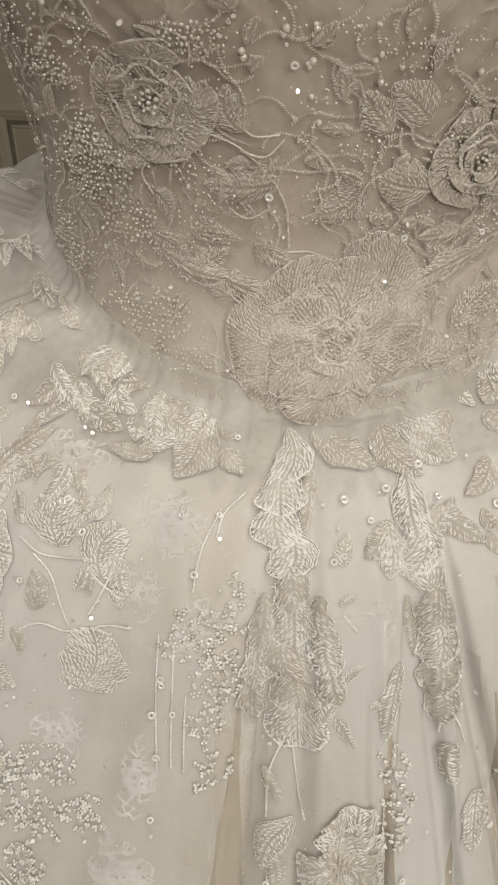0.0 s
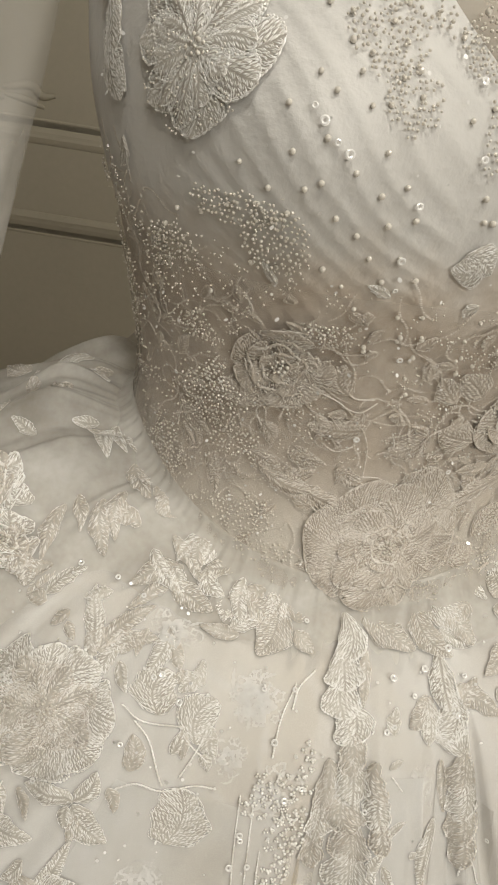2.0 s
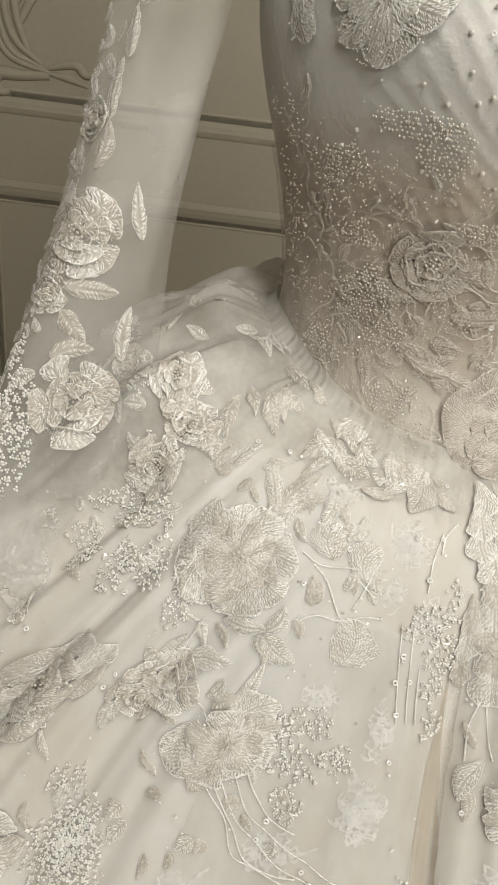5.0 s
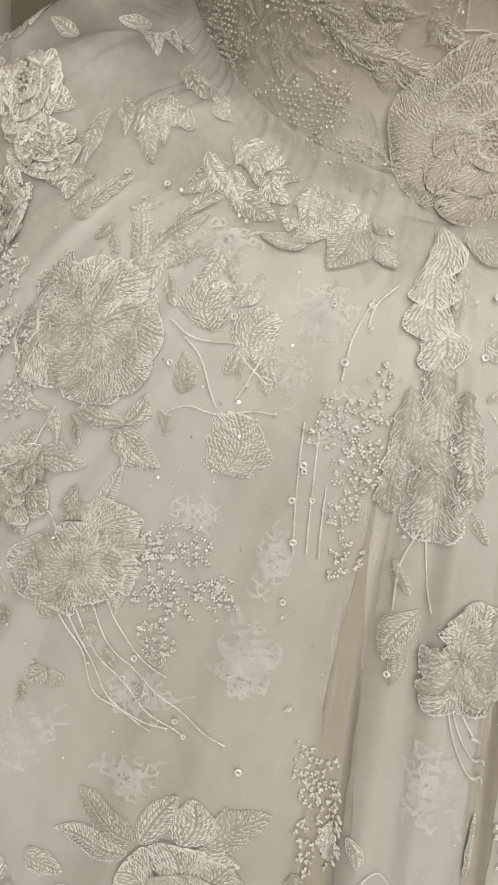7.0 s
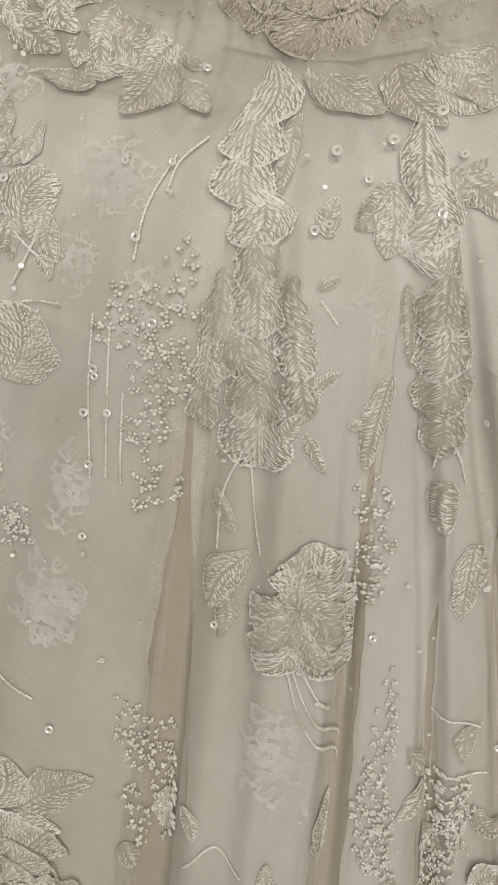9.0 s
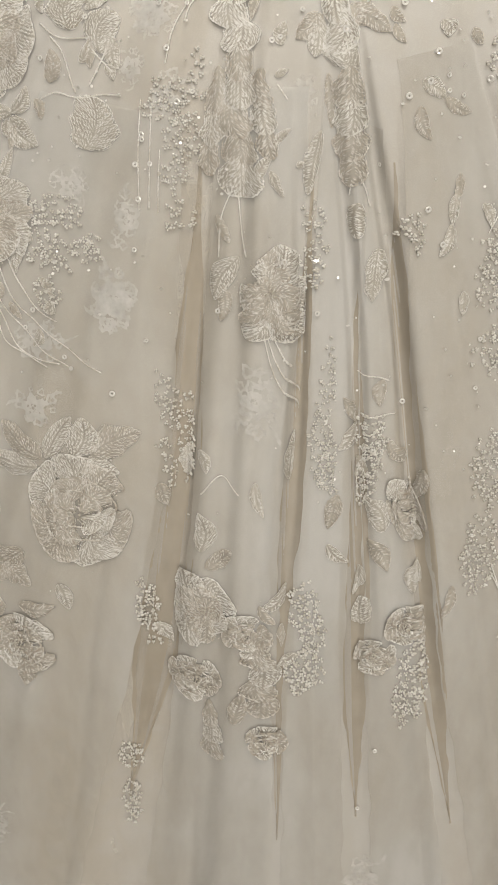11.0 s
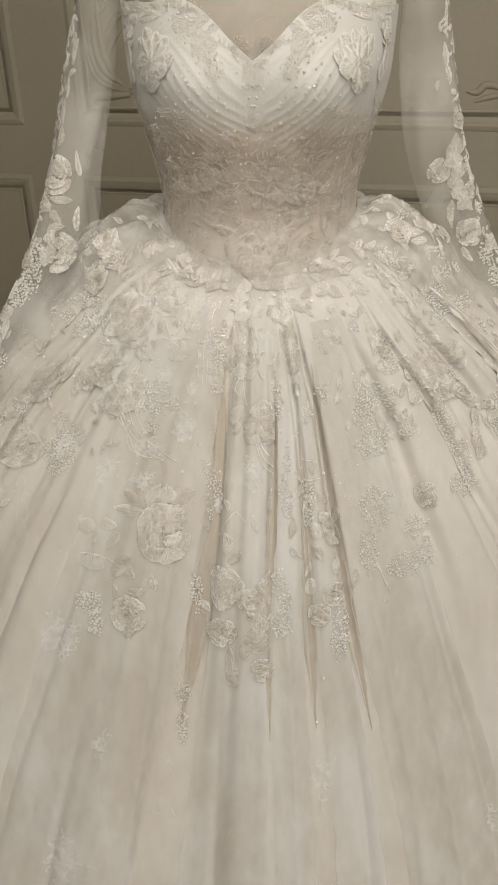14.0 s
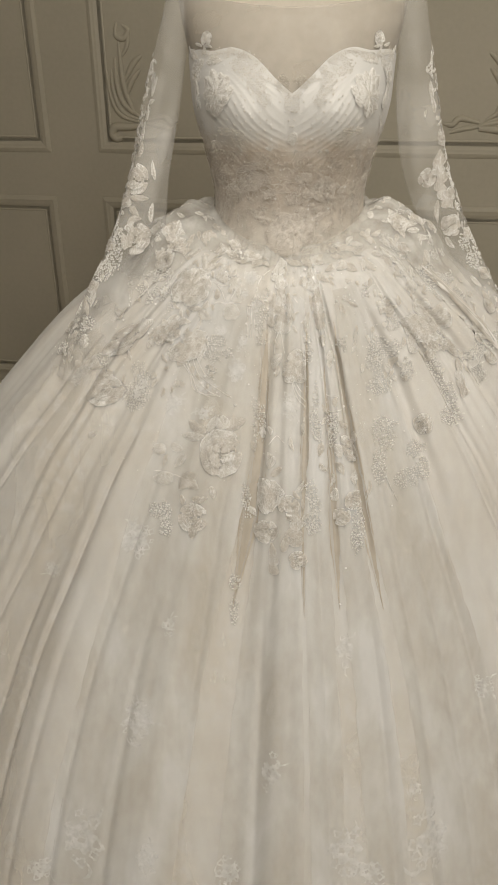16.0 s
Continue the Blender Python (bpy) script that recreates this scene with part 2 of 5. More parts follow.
def fold(th, v):
    """How far the gathered skirt stands out from its plain shape, in metres."""
    grow = step(v, 0.0, 0.25)
    d = relief(th, v) + 0.0012 * step(v, 0.0, 0.06) * (1 - step(v, 0.15, 0.5)) * np.sin(61 * th + 3 * np.sin(7 * th) + 6 * v) * (0.4 + 0.6 * np.sin(5 * th + 9 * v) ** 2)
    d = d + 0.0016 * grow * np.sin(97 * th + 4 * np.sin(9 * th) + 3 * v) * np.sin(13 * th + 2) ** 2
    d = d + 0.004 * grow * np.sin(23 * th + 1.3 * np.sin(3 * th) + 2 * v) + 0.011 * step(v, 0.25, 0.9) * np.sin(11 * th + 0.6 * np.sin(5 * th)) + 0.007 * step(v, 0.35, 0.8) * np.sin(21 * th + 1.5 * np.sin(4 * th) + v)
    for at, drift, half, deep, first in FOLDS:
        u = (th - at - drift * (v - 0.3)) / half
        d = d - deep * step(v, first, first + 0.2) * (1 - 0.88 * step(v, 0.28, 0.6)) * np.exp(-(u**4 + 0.2 * u * u))
    for at, half, deep, first in CREASES:
        u = (th - at * (0.8 + 0.25 * v)) / half
        d = d - deep * step(v, first, first + 0.25) * np.exp(-np.abs(u) ** 1.5)
    return d


def dip(th):
    """1 at the point of the waist seam, falling to 0 at the sides."""
    q = np.sqrt(np.sin(th) ** 2 + 0.004) / math.sqrt(1.004)
    return np.where(np.cos(th) < 0, 0, 1 - 0.35 * q - 0.65 * q**3)


def skirt(th, v, off=0.0):
    th, v = np.asarray(th, float), np.asarray(v, float)
    a, b = curve(v, V_ROWS, A_SIDE), curve(v, V_ROWS, B_FRONT)
    low = step(v, 0.0, 0.16)
    w = low * np.abs(np.cos(th)) ** 1.5 + (1 - low) * dip(th)
    z = w * curve(v, V_ROWS, Z_FRONT) + (1 - w) * curve(v, V_ROWS, Z_SIDE)
    b = np.where(np.cos(th) < 0, 0.72 * a, b)
    d = fold(th, v) + off
    x = X0 + (a + d) * np.sin(th)
    y = Y0 - (b + d) * np.cos(th)
    return np.stack([x, y + SKEW * (x - X0), z], -1)


def puff(th, v, off=0.0):
    """The gathered tulle that stands up from the skirt at the sides of the waist."""
    th, v = np.asarray(th, float), np.asarray(v, float)
    side = step(np.abs(th), 0.75, 1.25)
    bulge = step(v, 0.0, 0.03) * (1 - step(v, 0.07, 0.15))
    lump = 0.7 + 0.3 * np.sin(9 * th + 40 * v) * np.sin(17 * th - 25 * v + 1)
    front = step(np.abs(th), 0.2, 0.5) * step(v, 0.0, 0.015) * (1 - step(v, 0.02, 0.05)) * lump
    last = 0.05 + 0.12 * side
    p = skirt(th, v, off + 0.003 * step(v, 0.0, 0.02) - 0.0045 * step(v, last - 0.03, last) + 0.006 * side * bulge * lump)
    p[..., 2] += 0.026 * side * bulge * lump + 0.0008 * side * bulge * np.sin(67 * th + 3 * np.sin(11 * th)) + front * (0.006 + 0.0008 * np.sin(83 * th + 4 * np.sin(13 * th)))
    return p


BZ = (1.05, 1.08, 1.11, 1.14, 1.17, 1.20, 1.24, 1.28, 1.31, 1.35, 1.40, 1.46)
BA = (0.150, 0.146, 0.140, 0.135, 0.134, 0.139, 0.149, 0.162, 0.169, 0.172, 0.174, 0.172)
BB = (0.128, 0.122, 0.111, 0.105, 0.107, 0.112, 0.124, 0.133, 0.135, 0.126, 0.106, 0.088)


def bodice(th, z, off=0.0):
    th, z = np.asarray(th, float), np.asarray(z, float)
    a, b = curve(z, BZ, BA) + off, curve(z, BZ, BB) + off
    s, c = np.sin(th), np.cos(th)
    x = X0 + a * np.sign(s) * np.abs(s) ** 0.92
    bust = 0.024 * (np.exp(-(((x - X0 - 0.082) / 0.05) ** 2)) + np.exp(-(((x - X0 + 0.082) / 0.05) ** 2))) * np.exp(-(((z - 1.30) / 0.055) ** 2))
    y = Y0 - b * c - np.where(c > 0, bust, 0)
    return np.stack([x, y + SKEW * (x - X0), z], -1)


def waist_z(th):
    w = dip(th)
    return w * 1.077 + (1 - w) * 1.136


def top_z(th):
    """The sweetheart edge."""
    x = np.abs(np.sin(th)) * 0.17
    return curve(x, (0, 0.02, 0.05, 0.085, 0.12, 0.15, 0.17), (1.330, 1.349, 1.379, 1.394, 1.390, 1.392, 1.386)) + np.where(np.cos(th) < 0, -0.02, 0)


SLEEVE_V = (0, 0.15, 0.3, 0.5, 0.68, 0.82, 0.93, 1)
SLEEVES = {
    -1: ((1.50, 1.40, 1.33, 1.2, 1.09, 1.01, 0.935, 0.875), (0.40, 0.388, 0.372, 0.345, 0.318, 0.285, 0.25, 0.225),
         (-0.175, -0.203, -0.222, -0.256, -0.295, -0.333, -0.367, -0.385), (-0.10, -0.148, -0.160, -0.188, -0.203, -0.245, -0.275, -0.335)),
    1: ((1.50, 1.40, 1.33, 1.2, 1.09, 1.01, 0.935, 0.875), (0.42, 0.43, 0.44, 0.445, 0.435, 0.41, 0.38, 0.35),
        (0.235, 0.258, 0.277, 0.316, 0.362, 0.408, 0.448, 0.475), (0.15, 0.20, 0.208, 0.232, 0.278, 0.325, 0.365, 0.40)),
}


def sleeve(side, ph, v, off=0.0):
    """A hanging sheer sleeve: ph goes round it (0 in front), v down it."""
    ph, v = np.asarray(ph, float), np.asarray(v, float)
    z, y, outer, inner = (curve(v, SLEEVE_V, row) for row in SLEEVES[side])
    r = np.abs(outer - inner) / 2 + off
    wave = 0.0025 * np.sin(5 * ph + 9 * v) * step(v, 0.05, 0.3)
    x = (outer + inner) / 2 + (r + wave) * np.sin(ph)
    return np.stack([x, y - (0.034 + off + wave) * np.cos(ph), z + 0 * ph], -1)


def sleeve_left(ph, v, off=0.0):
    return sleeve(-1, ph, v, off)


def sleeve_right(ph, v, off=0.0):
    return sleeve(1, ph, v, off)


# ---- building helpers ----
def mesh_ob(name, verts, faces, material, smooth=True, parent=None, base=(0, 0, 0)):
    me = bpy.data.meshes.new(name)
    me.from_pydata([tuple(p) for p in (np.asarray(verts, float) - np.asarray(base))], [], [tuple(f) for f in faces])
    me.materials.append(material)
    if smooth:
        me.polygons.foreach_set("use_smooth", [True] * len(me.polygons))
    me.update()
    ob = new(name, me)
    if parent is not None:
        ob.parent = parent
    return ob


def grid_faces(rows, cols, closed=False):
    f = []
    for i in range(rows - 1):
        for j in range(cols if closed else cols - 1):
            k = (j + 1) % cols
            f.append((i * cols + j, i * cols + k, (i + 1) * cols + k, (i + 1) * cols + j))
    return f


def box_verts(lo, hi):
    (a, b, c), (d, e, f) = lo, hi
    v = [(a, b, c), (d, b, c), (d, e, c), (a, e, c), (a, b, f), (d, b, f), (d, e, f), (a, e, f)]
    return v, [(3, 2, 1, 0), (4, 5, 6, 7), (0, 1, 5, 4), (1, 2, 6, 5), (2, 3, 7, 6), (3, 0, 4, 7)]


def box(name, lo, hi, material, parent=None):
    v, f = box_verts(lo, hi)
    return mesh_ob(name, v, f, material, False, parent)


# ---- the room ----
ROOM = Matrix.Translation((-0.566, 1.994, 0)) @ Matrix.Rotation(radians(-8), 4, "Z")


def in_room(ob, label="", kind="structure"):
    ob.matrix_world = ROOM
    return tagged(ob, label, "", "", kind)


in_room(box("wall_north", (-2.9, 0, 0), (3.4, 0.12, 2.7), WALL), "taupe painted panelled wall behind the dress")
in_room(box("wall_south", (-2.9, -5.72, 0), (3.4, -5.6, 2.7), WALL), "plain taupe painted wall")
in_room(box("wall_west", (-3.02, -5.72, 0), (-2.9, 0.12, 2.7), WALL), "plain taupe painted wall")
in_room(box("wall_east", (3.4, -5.72, 0), (3.52, 0.12, 2.7), WALL), "plain taupe painted wall")
in_room(box("floor", (-3.02, -5.72, -0.1), (3.52, 0.12, 0.0), FLOOR), "pale polished floor")
in_room(box("ceiling", (-3.02, -5.72, 2.7), (3.52, 0.12, 2.8), CEILING), "white plain ceiling")


def panel(u0, u1, z0, z1):
    """A raised moulding round a wall panel, with a thin inner bead."""
    profile = ((0, 0), (0.001, 0.003), (0.008, 0.006), (0.015, 0.008), (0.021, 0.006), (0.028, 0.005), (0.035, 0.002), (0.040, 0), (0.052, 0), (0.054, 0.002), (0.057, 0.002), (0.060, 0))
    verts, faces = [], []
    for d, h in profile:
        verts += [(u0 + d, -h, z0 + d), (u1 - d, -h, z0 + d), (u1 - d, -h, z1 - d), (u0 + d, -h, z1 - d)]
    faces = [tuple(reversed(f)) for f in grid_faces(len(profile), 4, True)]
    in_room(mesh_ob("trim", verts, faces, WALL, False), "taupe painted panel moulding on the wall")


for u0, u1 in ((-1.95, -0.345), (-0.15, 1.46), (1.655, 3.26)):
    panel(u0, u1, 1.083, 2.45)
    panel(u0, u1, 0.14, 0.918)
v, f = box_verts((-2.9, -0.015, 0), (3.4, 0, 0.10))
in_room(mesh_ob("baseboard", v, f, WALL, False), "taupe painted baseboard")


def frond(points, thick, flat=0.6):
    """A tapered plaster stroke in half relief along points of the wall."""
    pts = np.array(points)
    u = np.linspace(0, 1, len(pts))
    s = np.linspace(0, 1, 22)
    x, z = curve(s, u, pts[:, 0]), curve(s, u, pts[:, 1])
    dx, dz = np.gradient(x), np.gradient(z)
    n = np.hypot(dx, dz)
    verts = []
    for i in range(22):
        r = thick * (0.25 + 0.75 * math.sin(math.pi * min(1, 0.12 + 0.8 * s[i])))
        for k in range(8):
            a = 2 * math.pi * k / 8
            verts.append((x[i] - dz[i] / n[i] * r * math.cos(a), -r * flat * math.sin(a) * 1.3, z[i] + dx[i] / n[i] * r * math.cos(a)))
    return verts, grid_faces(22, 8, True)


def ornament(mirror):
    strokes = (
        (((0.25, 1.226), (0.19, 1.222), (0.155, 1.222), (0.143, 1.205), (0.155, 1.19), (0.172, 1.192)), 0.015),
        (((0.25, 1.232), (0.18, 1.25), (0.15, 1.29), (0.138, 1.37)), 0.008),
        (((0.24, 1.238), (0.18, 1.262), (0.157, 1.31), (0.152, 1.37)), 0.008),
        (((0.235, 1.245), (0.187, 1.28), (0.168, 1.33), (0.166, 1.40)), 0.009),
        (((0.21, 1.265), (0.188, 1.33), (0.18, 1.44)), 0.010),
        (((0.192, 1.30), (0.212, 1.34), (0.238, 1.37)), 0.010),
        (((0.19, 1.34), (0.22, 1.385), (0.245, 1.405)), 0.010),
        (((0.185, 1.40), (0.205, 1.43), (0.212, 1.47)), 0.007),
        (((0.178, 1.485), (0.174, 1.455), (0.195, 1.446), (0.211, 1.465), (0.195, 1.478)), 0.009),
        (((0.25, 1.24), (0.3, 1.25), (0.32, 1.235), (0.345, 1.238)), 0.010),
        (((0.25, 1.23), (0.29, 1.225), (0.325, 1.215)), 0.008),
    )
    verts, faces = [], []
    for points, thick in strokes:
        v, f = frond([(1.31 - (1.31 * a - 0.275) if mirror else 1.31 * a - 0.275, 1.31 * b - 0.425) for a, b in points], thick * 1.15)
        faces += [tuple(i + len(verts) for i in q) for q in f]
        verts += v
    in_room(mesh_ob("plaster_ornament", verts, faces, WALL), "carved plaster leaf scroll painted taupe on the wall")


ornament(False)
ornament(True)

# ---- the mannequin ----
MZ = (0.90, 0.96, 1.03, 1.08, 1.14, 1.20, 1.25, 1.31, 1.36, 1.40, 1.44, 1.475, 1.505, 1.53, 1.55, 1.57, 1.62, 1.68)
MA = (0.05, 0.12, 0.135, 0.132, 0.122, 0.126, 0.138, 0.156, 0.166, 0.172, 0.181, 0.183, 0.172, 0.14, 0.09, 0.062, 0.056, 0.055)
MB = (0.04, 0.09, 0.105, 0.108, 0.094, 0.1, 0.112, 0.125, 0.117, 0.104, 0.088, 0.078, 0.07, 0.066, 0.062, 0.058, 0.056, 0.055)


def torso(th, z, off=0.0):
    a, b = curve(z, MZ, MA) + off, curve(z, MZ, MB) + off
    x = X0 + a * np.sin(th)
    return np.stack([x, Y0 - b * np.cos(th) + SKEW * (x - X0) + 0.12 * np.clip(z - 1.42, 0, 0.2), z + 0 * th], -1)


def mannequin():
    ring = np.linspace(-math.pi, math.pi, 64, endpoint=False)
    rows = [np.stack([X0 + r * np.sin(ring), Y0 + r * np.cos(ring) * -1, np.full(64, z)], -1) for r, z in ((0.001, 0.0), (0.20, 0.0), (0.20, 0.012), (0.03, 0.02), (0.02, 0.03), (0.02, 0.86))]
    rows += [torso(ring, np.full(64, z)) for z in np.linspace(0.90, 1.68, 60)]
    rows.append(torso(ring, np.full(64, 1.685), -0.05))
    ob = mesh_ob("mannequin", np.concatenate(rows), grid_faces(len(rows), 64, True), SKIN, base=(X0, Y0, 0))
    ob.location = (X0, Y0, 0)
    return tagged(ob, "beige dress form on a stand wearing the wedding gown", "mannequin")


mannequin()
# ---- the dress ----
BASE = (X0, Y0, 0.0)
dress = tagged(new("wedding_dress"), "ivory beaded ball gown with lace flowers on a mannequin", "wedding dress")
dress.location = BASE
THS = np.concatenate([np.linspace(-math.pi, -1.1, 90, endpoint=False), np.linspace(-1.1, 1.1, 520, endpoint=False), np.linspace(1.1, math.pi, 90, endpoint=False)])
VS = np.concatenate([np.linspace(0, 0.3, 70), np.linspace(0.305, 1, 80)])


def part(name, verts, faces, material, parent=dress, label="", kind=""):
    ob = mesh_ob(name, verts, faces, material, True, parent, BASE)
    return tagged(ob, label, "", "", kind)


T, V = np.meshgrid(THS, VS)
part("skirt", skirt(T, V).reshape(-1, 3), grid_faces(len(VS), len(THS), True), SATIN, label="gathered ivory underskirt with deep soft creases")
part("tulle_overskirt", skirt(T, V, veil(T, V)).reshape(-1, 3), grid_faces(len(VS), len(THS), True), TULLE, label="sheer white tulle layer over the skirt")


def strip_between(rows, left, right, first, free, lift, last=0.995):
    """A strip of cloth on the skirt between two edges; a free edge is folded under."""
    vs = np.linspace(first, last, 150)
    us = np.linspace(0, 1, 40)
    a, b = curve(vs, rows, left), curve(vs, rows, right)
    th = a[:, None] + us[None] * (b - a)[:, None]
    off = lift + veil(th, vs[:, None]) + 0.0004 * np.sin(3 + us * 17 * np.max(b - a) / 0.1)[None] * step(vs, first, first + 0.2)[:, None]
    ragged = 0.0012 * np.sin(70 * vs + 2 * np.sin(31 * vs)) + 0.0007 * np.sin(190 * vs)
    th[:, 0] += ragged
    th[:, -1] += ragged[::-1]
    for k, edge in ((0, free[0]), (-1, free[1])):
        if edge:
            # a narrow doubled hem
            off[:, k] += 0.0003
    return skirt(th, vs[:, None] + 0 * th, off).reshape(-1, 3), grid_faces(*th.shape)


for first, rows, left, right, free in PANELS:
    p, f = strip_between(rows, left, right, first, free, 0.0008)
    part("tulle_panel", p, f, PANEL, label="sheer white tulle panel with folded edges")
# added strips that paint the creases between neighbouring panels as shaded
for one, two in ((4, 0), (0, 1), (1, 2), (2, 3)):
    a, b = np.array(PANELS[one][3]), np.array(PANELS[two][2])
    slim = np.array((0.95, 0.9, 0.3, 0.0, 0.1, 0.98, 0.98)) * ((b - a) / 2 + 0.010)
    p, f = strip_between(PANELS[0][1], a - 0.010 + slim, b + 0.010 - slim, 0.15, (0, 0), 0.0003, 0.65)
    part("crease_shade_strip", p, f, CREASE_SHADE, label="beige gauze strip added as the shade in the creases between the panels")

T, U = np.meshgrid(np.linspace(-math.pi, math.pi, 560, endpoint=False), np.linspace(0, 1, 170))
Z = waist_z(T) - 0.004 + U * (top_z(T) - waist_z(T) + 0.004)


def ruche(th, z):
    """Fine draped pleats that run from the sides of the cups down to the middle of the waist."""
    x = np.abs(np.sin(th)) * 0.17
    across = (z - 1.2) * 0.8 - x * 0.75 + 0.9 * x * x
    keep = step(z, 1.16, 1.22) * (1 - step(z, 1.34, 1.37)) * step(x, 0.004, 0.02) * (1 - step(x, 0.105, 0.135))
    return 0.0006 * keep * np.abs(np.sin(across * 300 + 2.5 * np.sin(34 * x) + 1.5 * np.sin(60 * z))) ** 4


bodice_part = part("bodice", bodice(T, Z, ruche(T, Z)).reshape(-1, 3), grid_faces(170, 560, True), BODICE, label="nude-lined bodice with sweetheart edge and draped pleats")
T, U = np.meshgrid(np.linspace(-math.pi, math.pi, 300, endpoint=False), np.linspace(0, 1, 40))
Z = waist_z(T) + U * (1.245 - waist_z(T))
part("bodice_gauze", bodice(T, Z, 0.0026 + 0.0006 * np.sin(40 * T + 60 * Z) * np.sin(90 * Z - 13 * T)).reshape(-1, 3), grid_faces(40, 300, True), GAUZE, label="thin beige gauze over the midriff")
T, U = np.meshgrid(np.linspace(-math.pi, math.pi, 700, endpoint=False), np.linspace(0, 1, 14))
gather = (0.0007 * np.sin(95 * T + 5 * np.sin(7 * T)) * np.sin(13 * T + 1) + 0.0004 * np.sin(151 * T + 4 * U)) * np.sin(np.pi * U)
upper = bodice(T, waist_z(T) + 0.011 * (1 - U) - 0.004 * U, 0.0032 + gather)
lower = skirt(T, 0.045 * U + 0.004 * np.sin(23 * T), 0.0022 * (1 - U) - 0.0002 + gather)
mixed = step(U, 0.1, 0.75)[..., None]
part("waist_ruffle", (upper * (1 - mixed) + lower * mixed).reshape(-1, 3), grid_faces(14, 700, True), RUFFLE, label="gathered tulle covering the waist seam")
for side in (-1, 1):
    T, V = np.meshgrid(side * np.linspace(0.15, math.pi - 0.02, 420), np.linspace(0.0, 0.17, 36))
    part("waist_puff", puff(T, V).reshape(-1, 3), grid_faces(36, 420), RUFFLE, label="crumpled white tulle gathered at the waist")
T, U = np.meshgrid(np.linspace(-math.pi, math.pi, 96, endpoint=False), np.linspace(0, 1, 24))
Z = 1.30 + U * (1.449 + 0.03 * np.sin(T) ** 2 - 1.30)
part("illusion_neckline", torso(T, Z, 0.003).reshape(-1, 3), grid_faces(24, 96, True), ILLUSION, label="skin-toned sheer tulle yoke above the sweetheart edge")
ring = np.linspace(-math.pi, math.pi, 96, endpoint=False)
hem = [torso(ring, 1.449 + 0.03 * np.sin(ring) ** 2 + dz, off) for dz, off in ((-0.0008, 0.0031), (0.0, 0.0039), (0.0008, 0.0031))]
part("neck_binding", np.concatenate(hem), grid_faces(3, 96, True), ILLUSION, label="narrow ivory binding round the neck")

for side, name in ((-1, "sleeve_left"), (1, "sleeve_right")):
    T, V = np.meshgrid(np.linspace(-math.pi, math.pi, 72, endpoint=False), np.linspace(0, 1, 90))
    part("sleeve", sleeve(side, T, V).reshape(-1, 3), grid_faces(90, 72, True), SLEEVE, label="long sheer tulle sleeve hanging open")


# ---- lace and beads: all sizes in millimetres, turns in degrees from straight up ----
rng = random.Random(7)


class Patch:
    """Lays flat shapes on a surface of the dress about one place."""

    def __init__(self, shape, th, v, lift=0.0004):
        v = v if shape is bodice else min(v, 0.995)
        self.shape, self.th, self.v = shape, th, v
        self.lift = lift + (0.0012 if shape is bodice and 1.17 < v < 1.35 else 0) + (0.0016 if shape is bodice and v < 1.245 else 0) + (0.0012 if shape is skirt and v < 0.05 else 0)
        e = 1e-3
        a = (shape(th + e, v) - shape(th - e, v)) / (2 * e)
        b = (shape(th, v + e) - shape(th, v - e)) / (2 * e)
        self.la = np.linalg.norm(a)
        r = a / self.la
        self.br = b @ r
        u = b - r * self.br
        self.bu = np.linalg.norm(u)
        self.sign = 1 if shape is bodice else -1

    def lay(self, p, turn=0.0):
        """p: rows of right, up and out, in metres."""
        p = np.asarray(p, float)
        c, s = math.cos(radians(turn)), math.sin(radians(turn))
        x, y = c * p[:, 0] - s * p[:, 1], s * p[:, 0] + c * p[:, 1]
        dv = self.sign * y / self.bu
        dt = (x - self.br * dv) / self.la
        th, v = self.th + dt, self.v + dv
        if self.shape is not bodice:
            v = np.clip(v, 0.0, 1.0)
        e = 1e-3
        q = self.shape(th, v)
        n = np.cross(self.shape(th + e, v) - self.shape(th - e, v), self.shape(th, v + e) - self.shape(th, v - e))
        n /= np.linalg.norm(n, axis=1)[:, None] + 1e-12
        n *= -self.sign * -1 if self.shape is bodice else -1
        high = p[:, 2] + self.lift
        if self.shape is skirt:
            high = high + veil(th, v) + 0.0009 * step(v, 0.1, 0.2)
        return q + n * high[:, None]


def grain(verts, faces, a, b, h0, h1, wide, high):
    """One satin stitch from a to b."""
    d = np.array((b[0] - a[0], b[1] - a[1]))
    n = np.array((-d[1], d[0])) / (np.linalg.norm(d) + 1e-9) * wide / 2
    m = ((a[0] + b[0]) / 2, (a[1] + b[1]) / 2)
    h = (h0 + h1) / 2
    k = len(verts)
    verts += [(a[0], a[1], h0), (m[0] - n[0], m[1] - n[1], h), (b[0], b[1], h1), (m[0] + n[0], m[1] + n[1], h), (m[0], m[1], h + high)]
    faces += [(k, k + 1, k + 4), (k + 1, k + 2, k + 4), (k + 2, k + 3, k + 4), (k + 3, k, k + 4)]


def half_width(kind, t):
    if kind == "leaf":
        return math.sin(math.pi * min(1, max(0, t)) ** 0.8) ** 0.75
    if kind == "petal":
        return min(1.0, (max(0, t) * 1.5) ** 0.7 + 0.12) * (1 - max(0, t - 0.62) ** 2 / 0.1445) ** 0.5 * (1 + 0.07 * math.sin(19 * t)) if t < 1 else 0.0
    return math.sqrt(max(0, 1 - (2 * t - 1) ** 2))


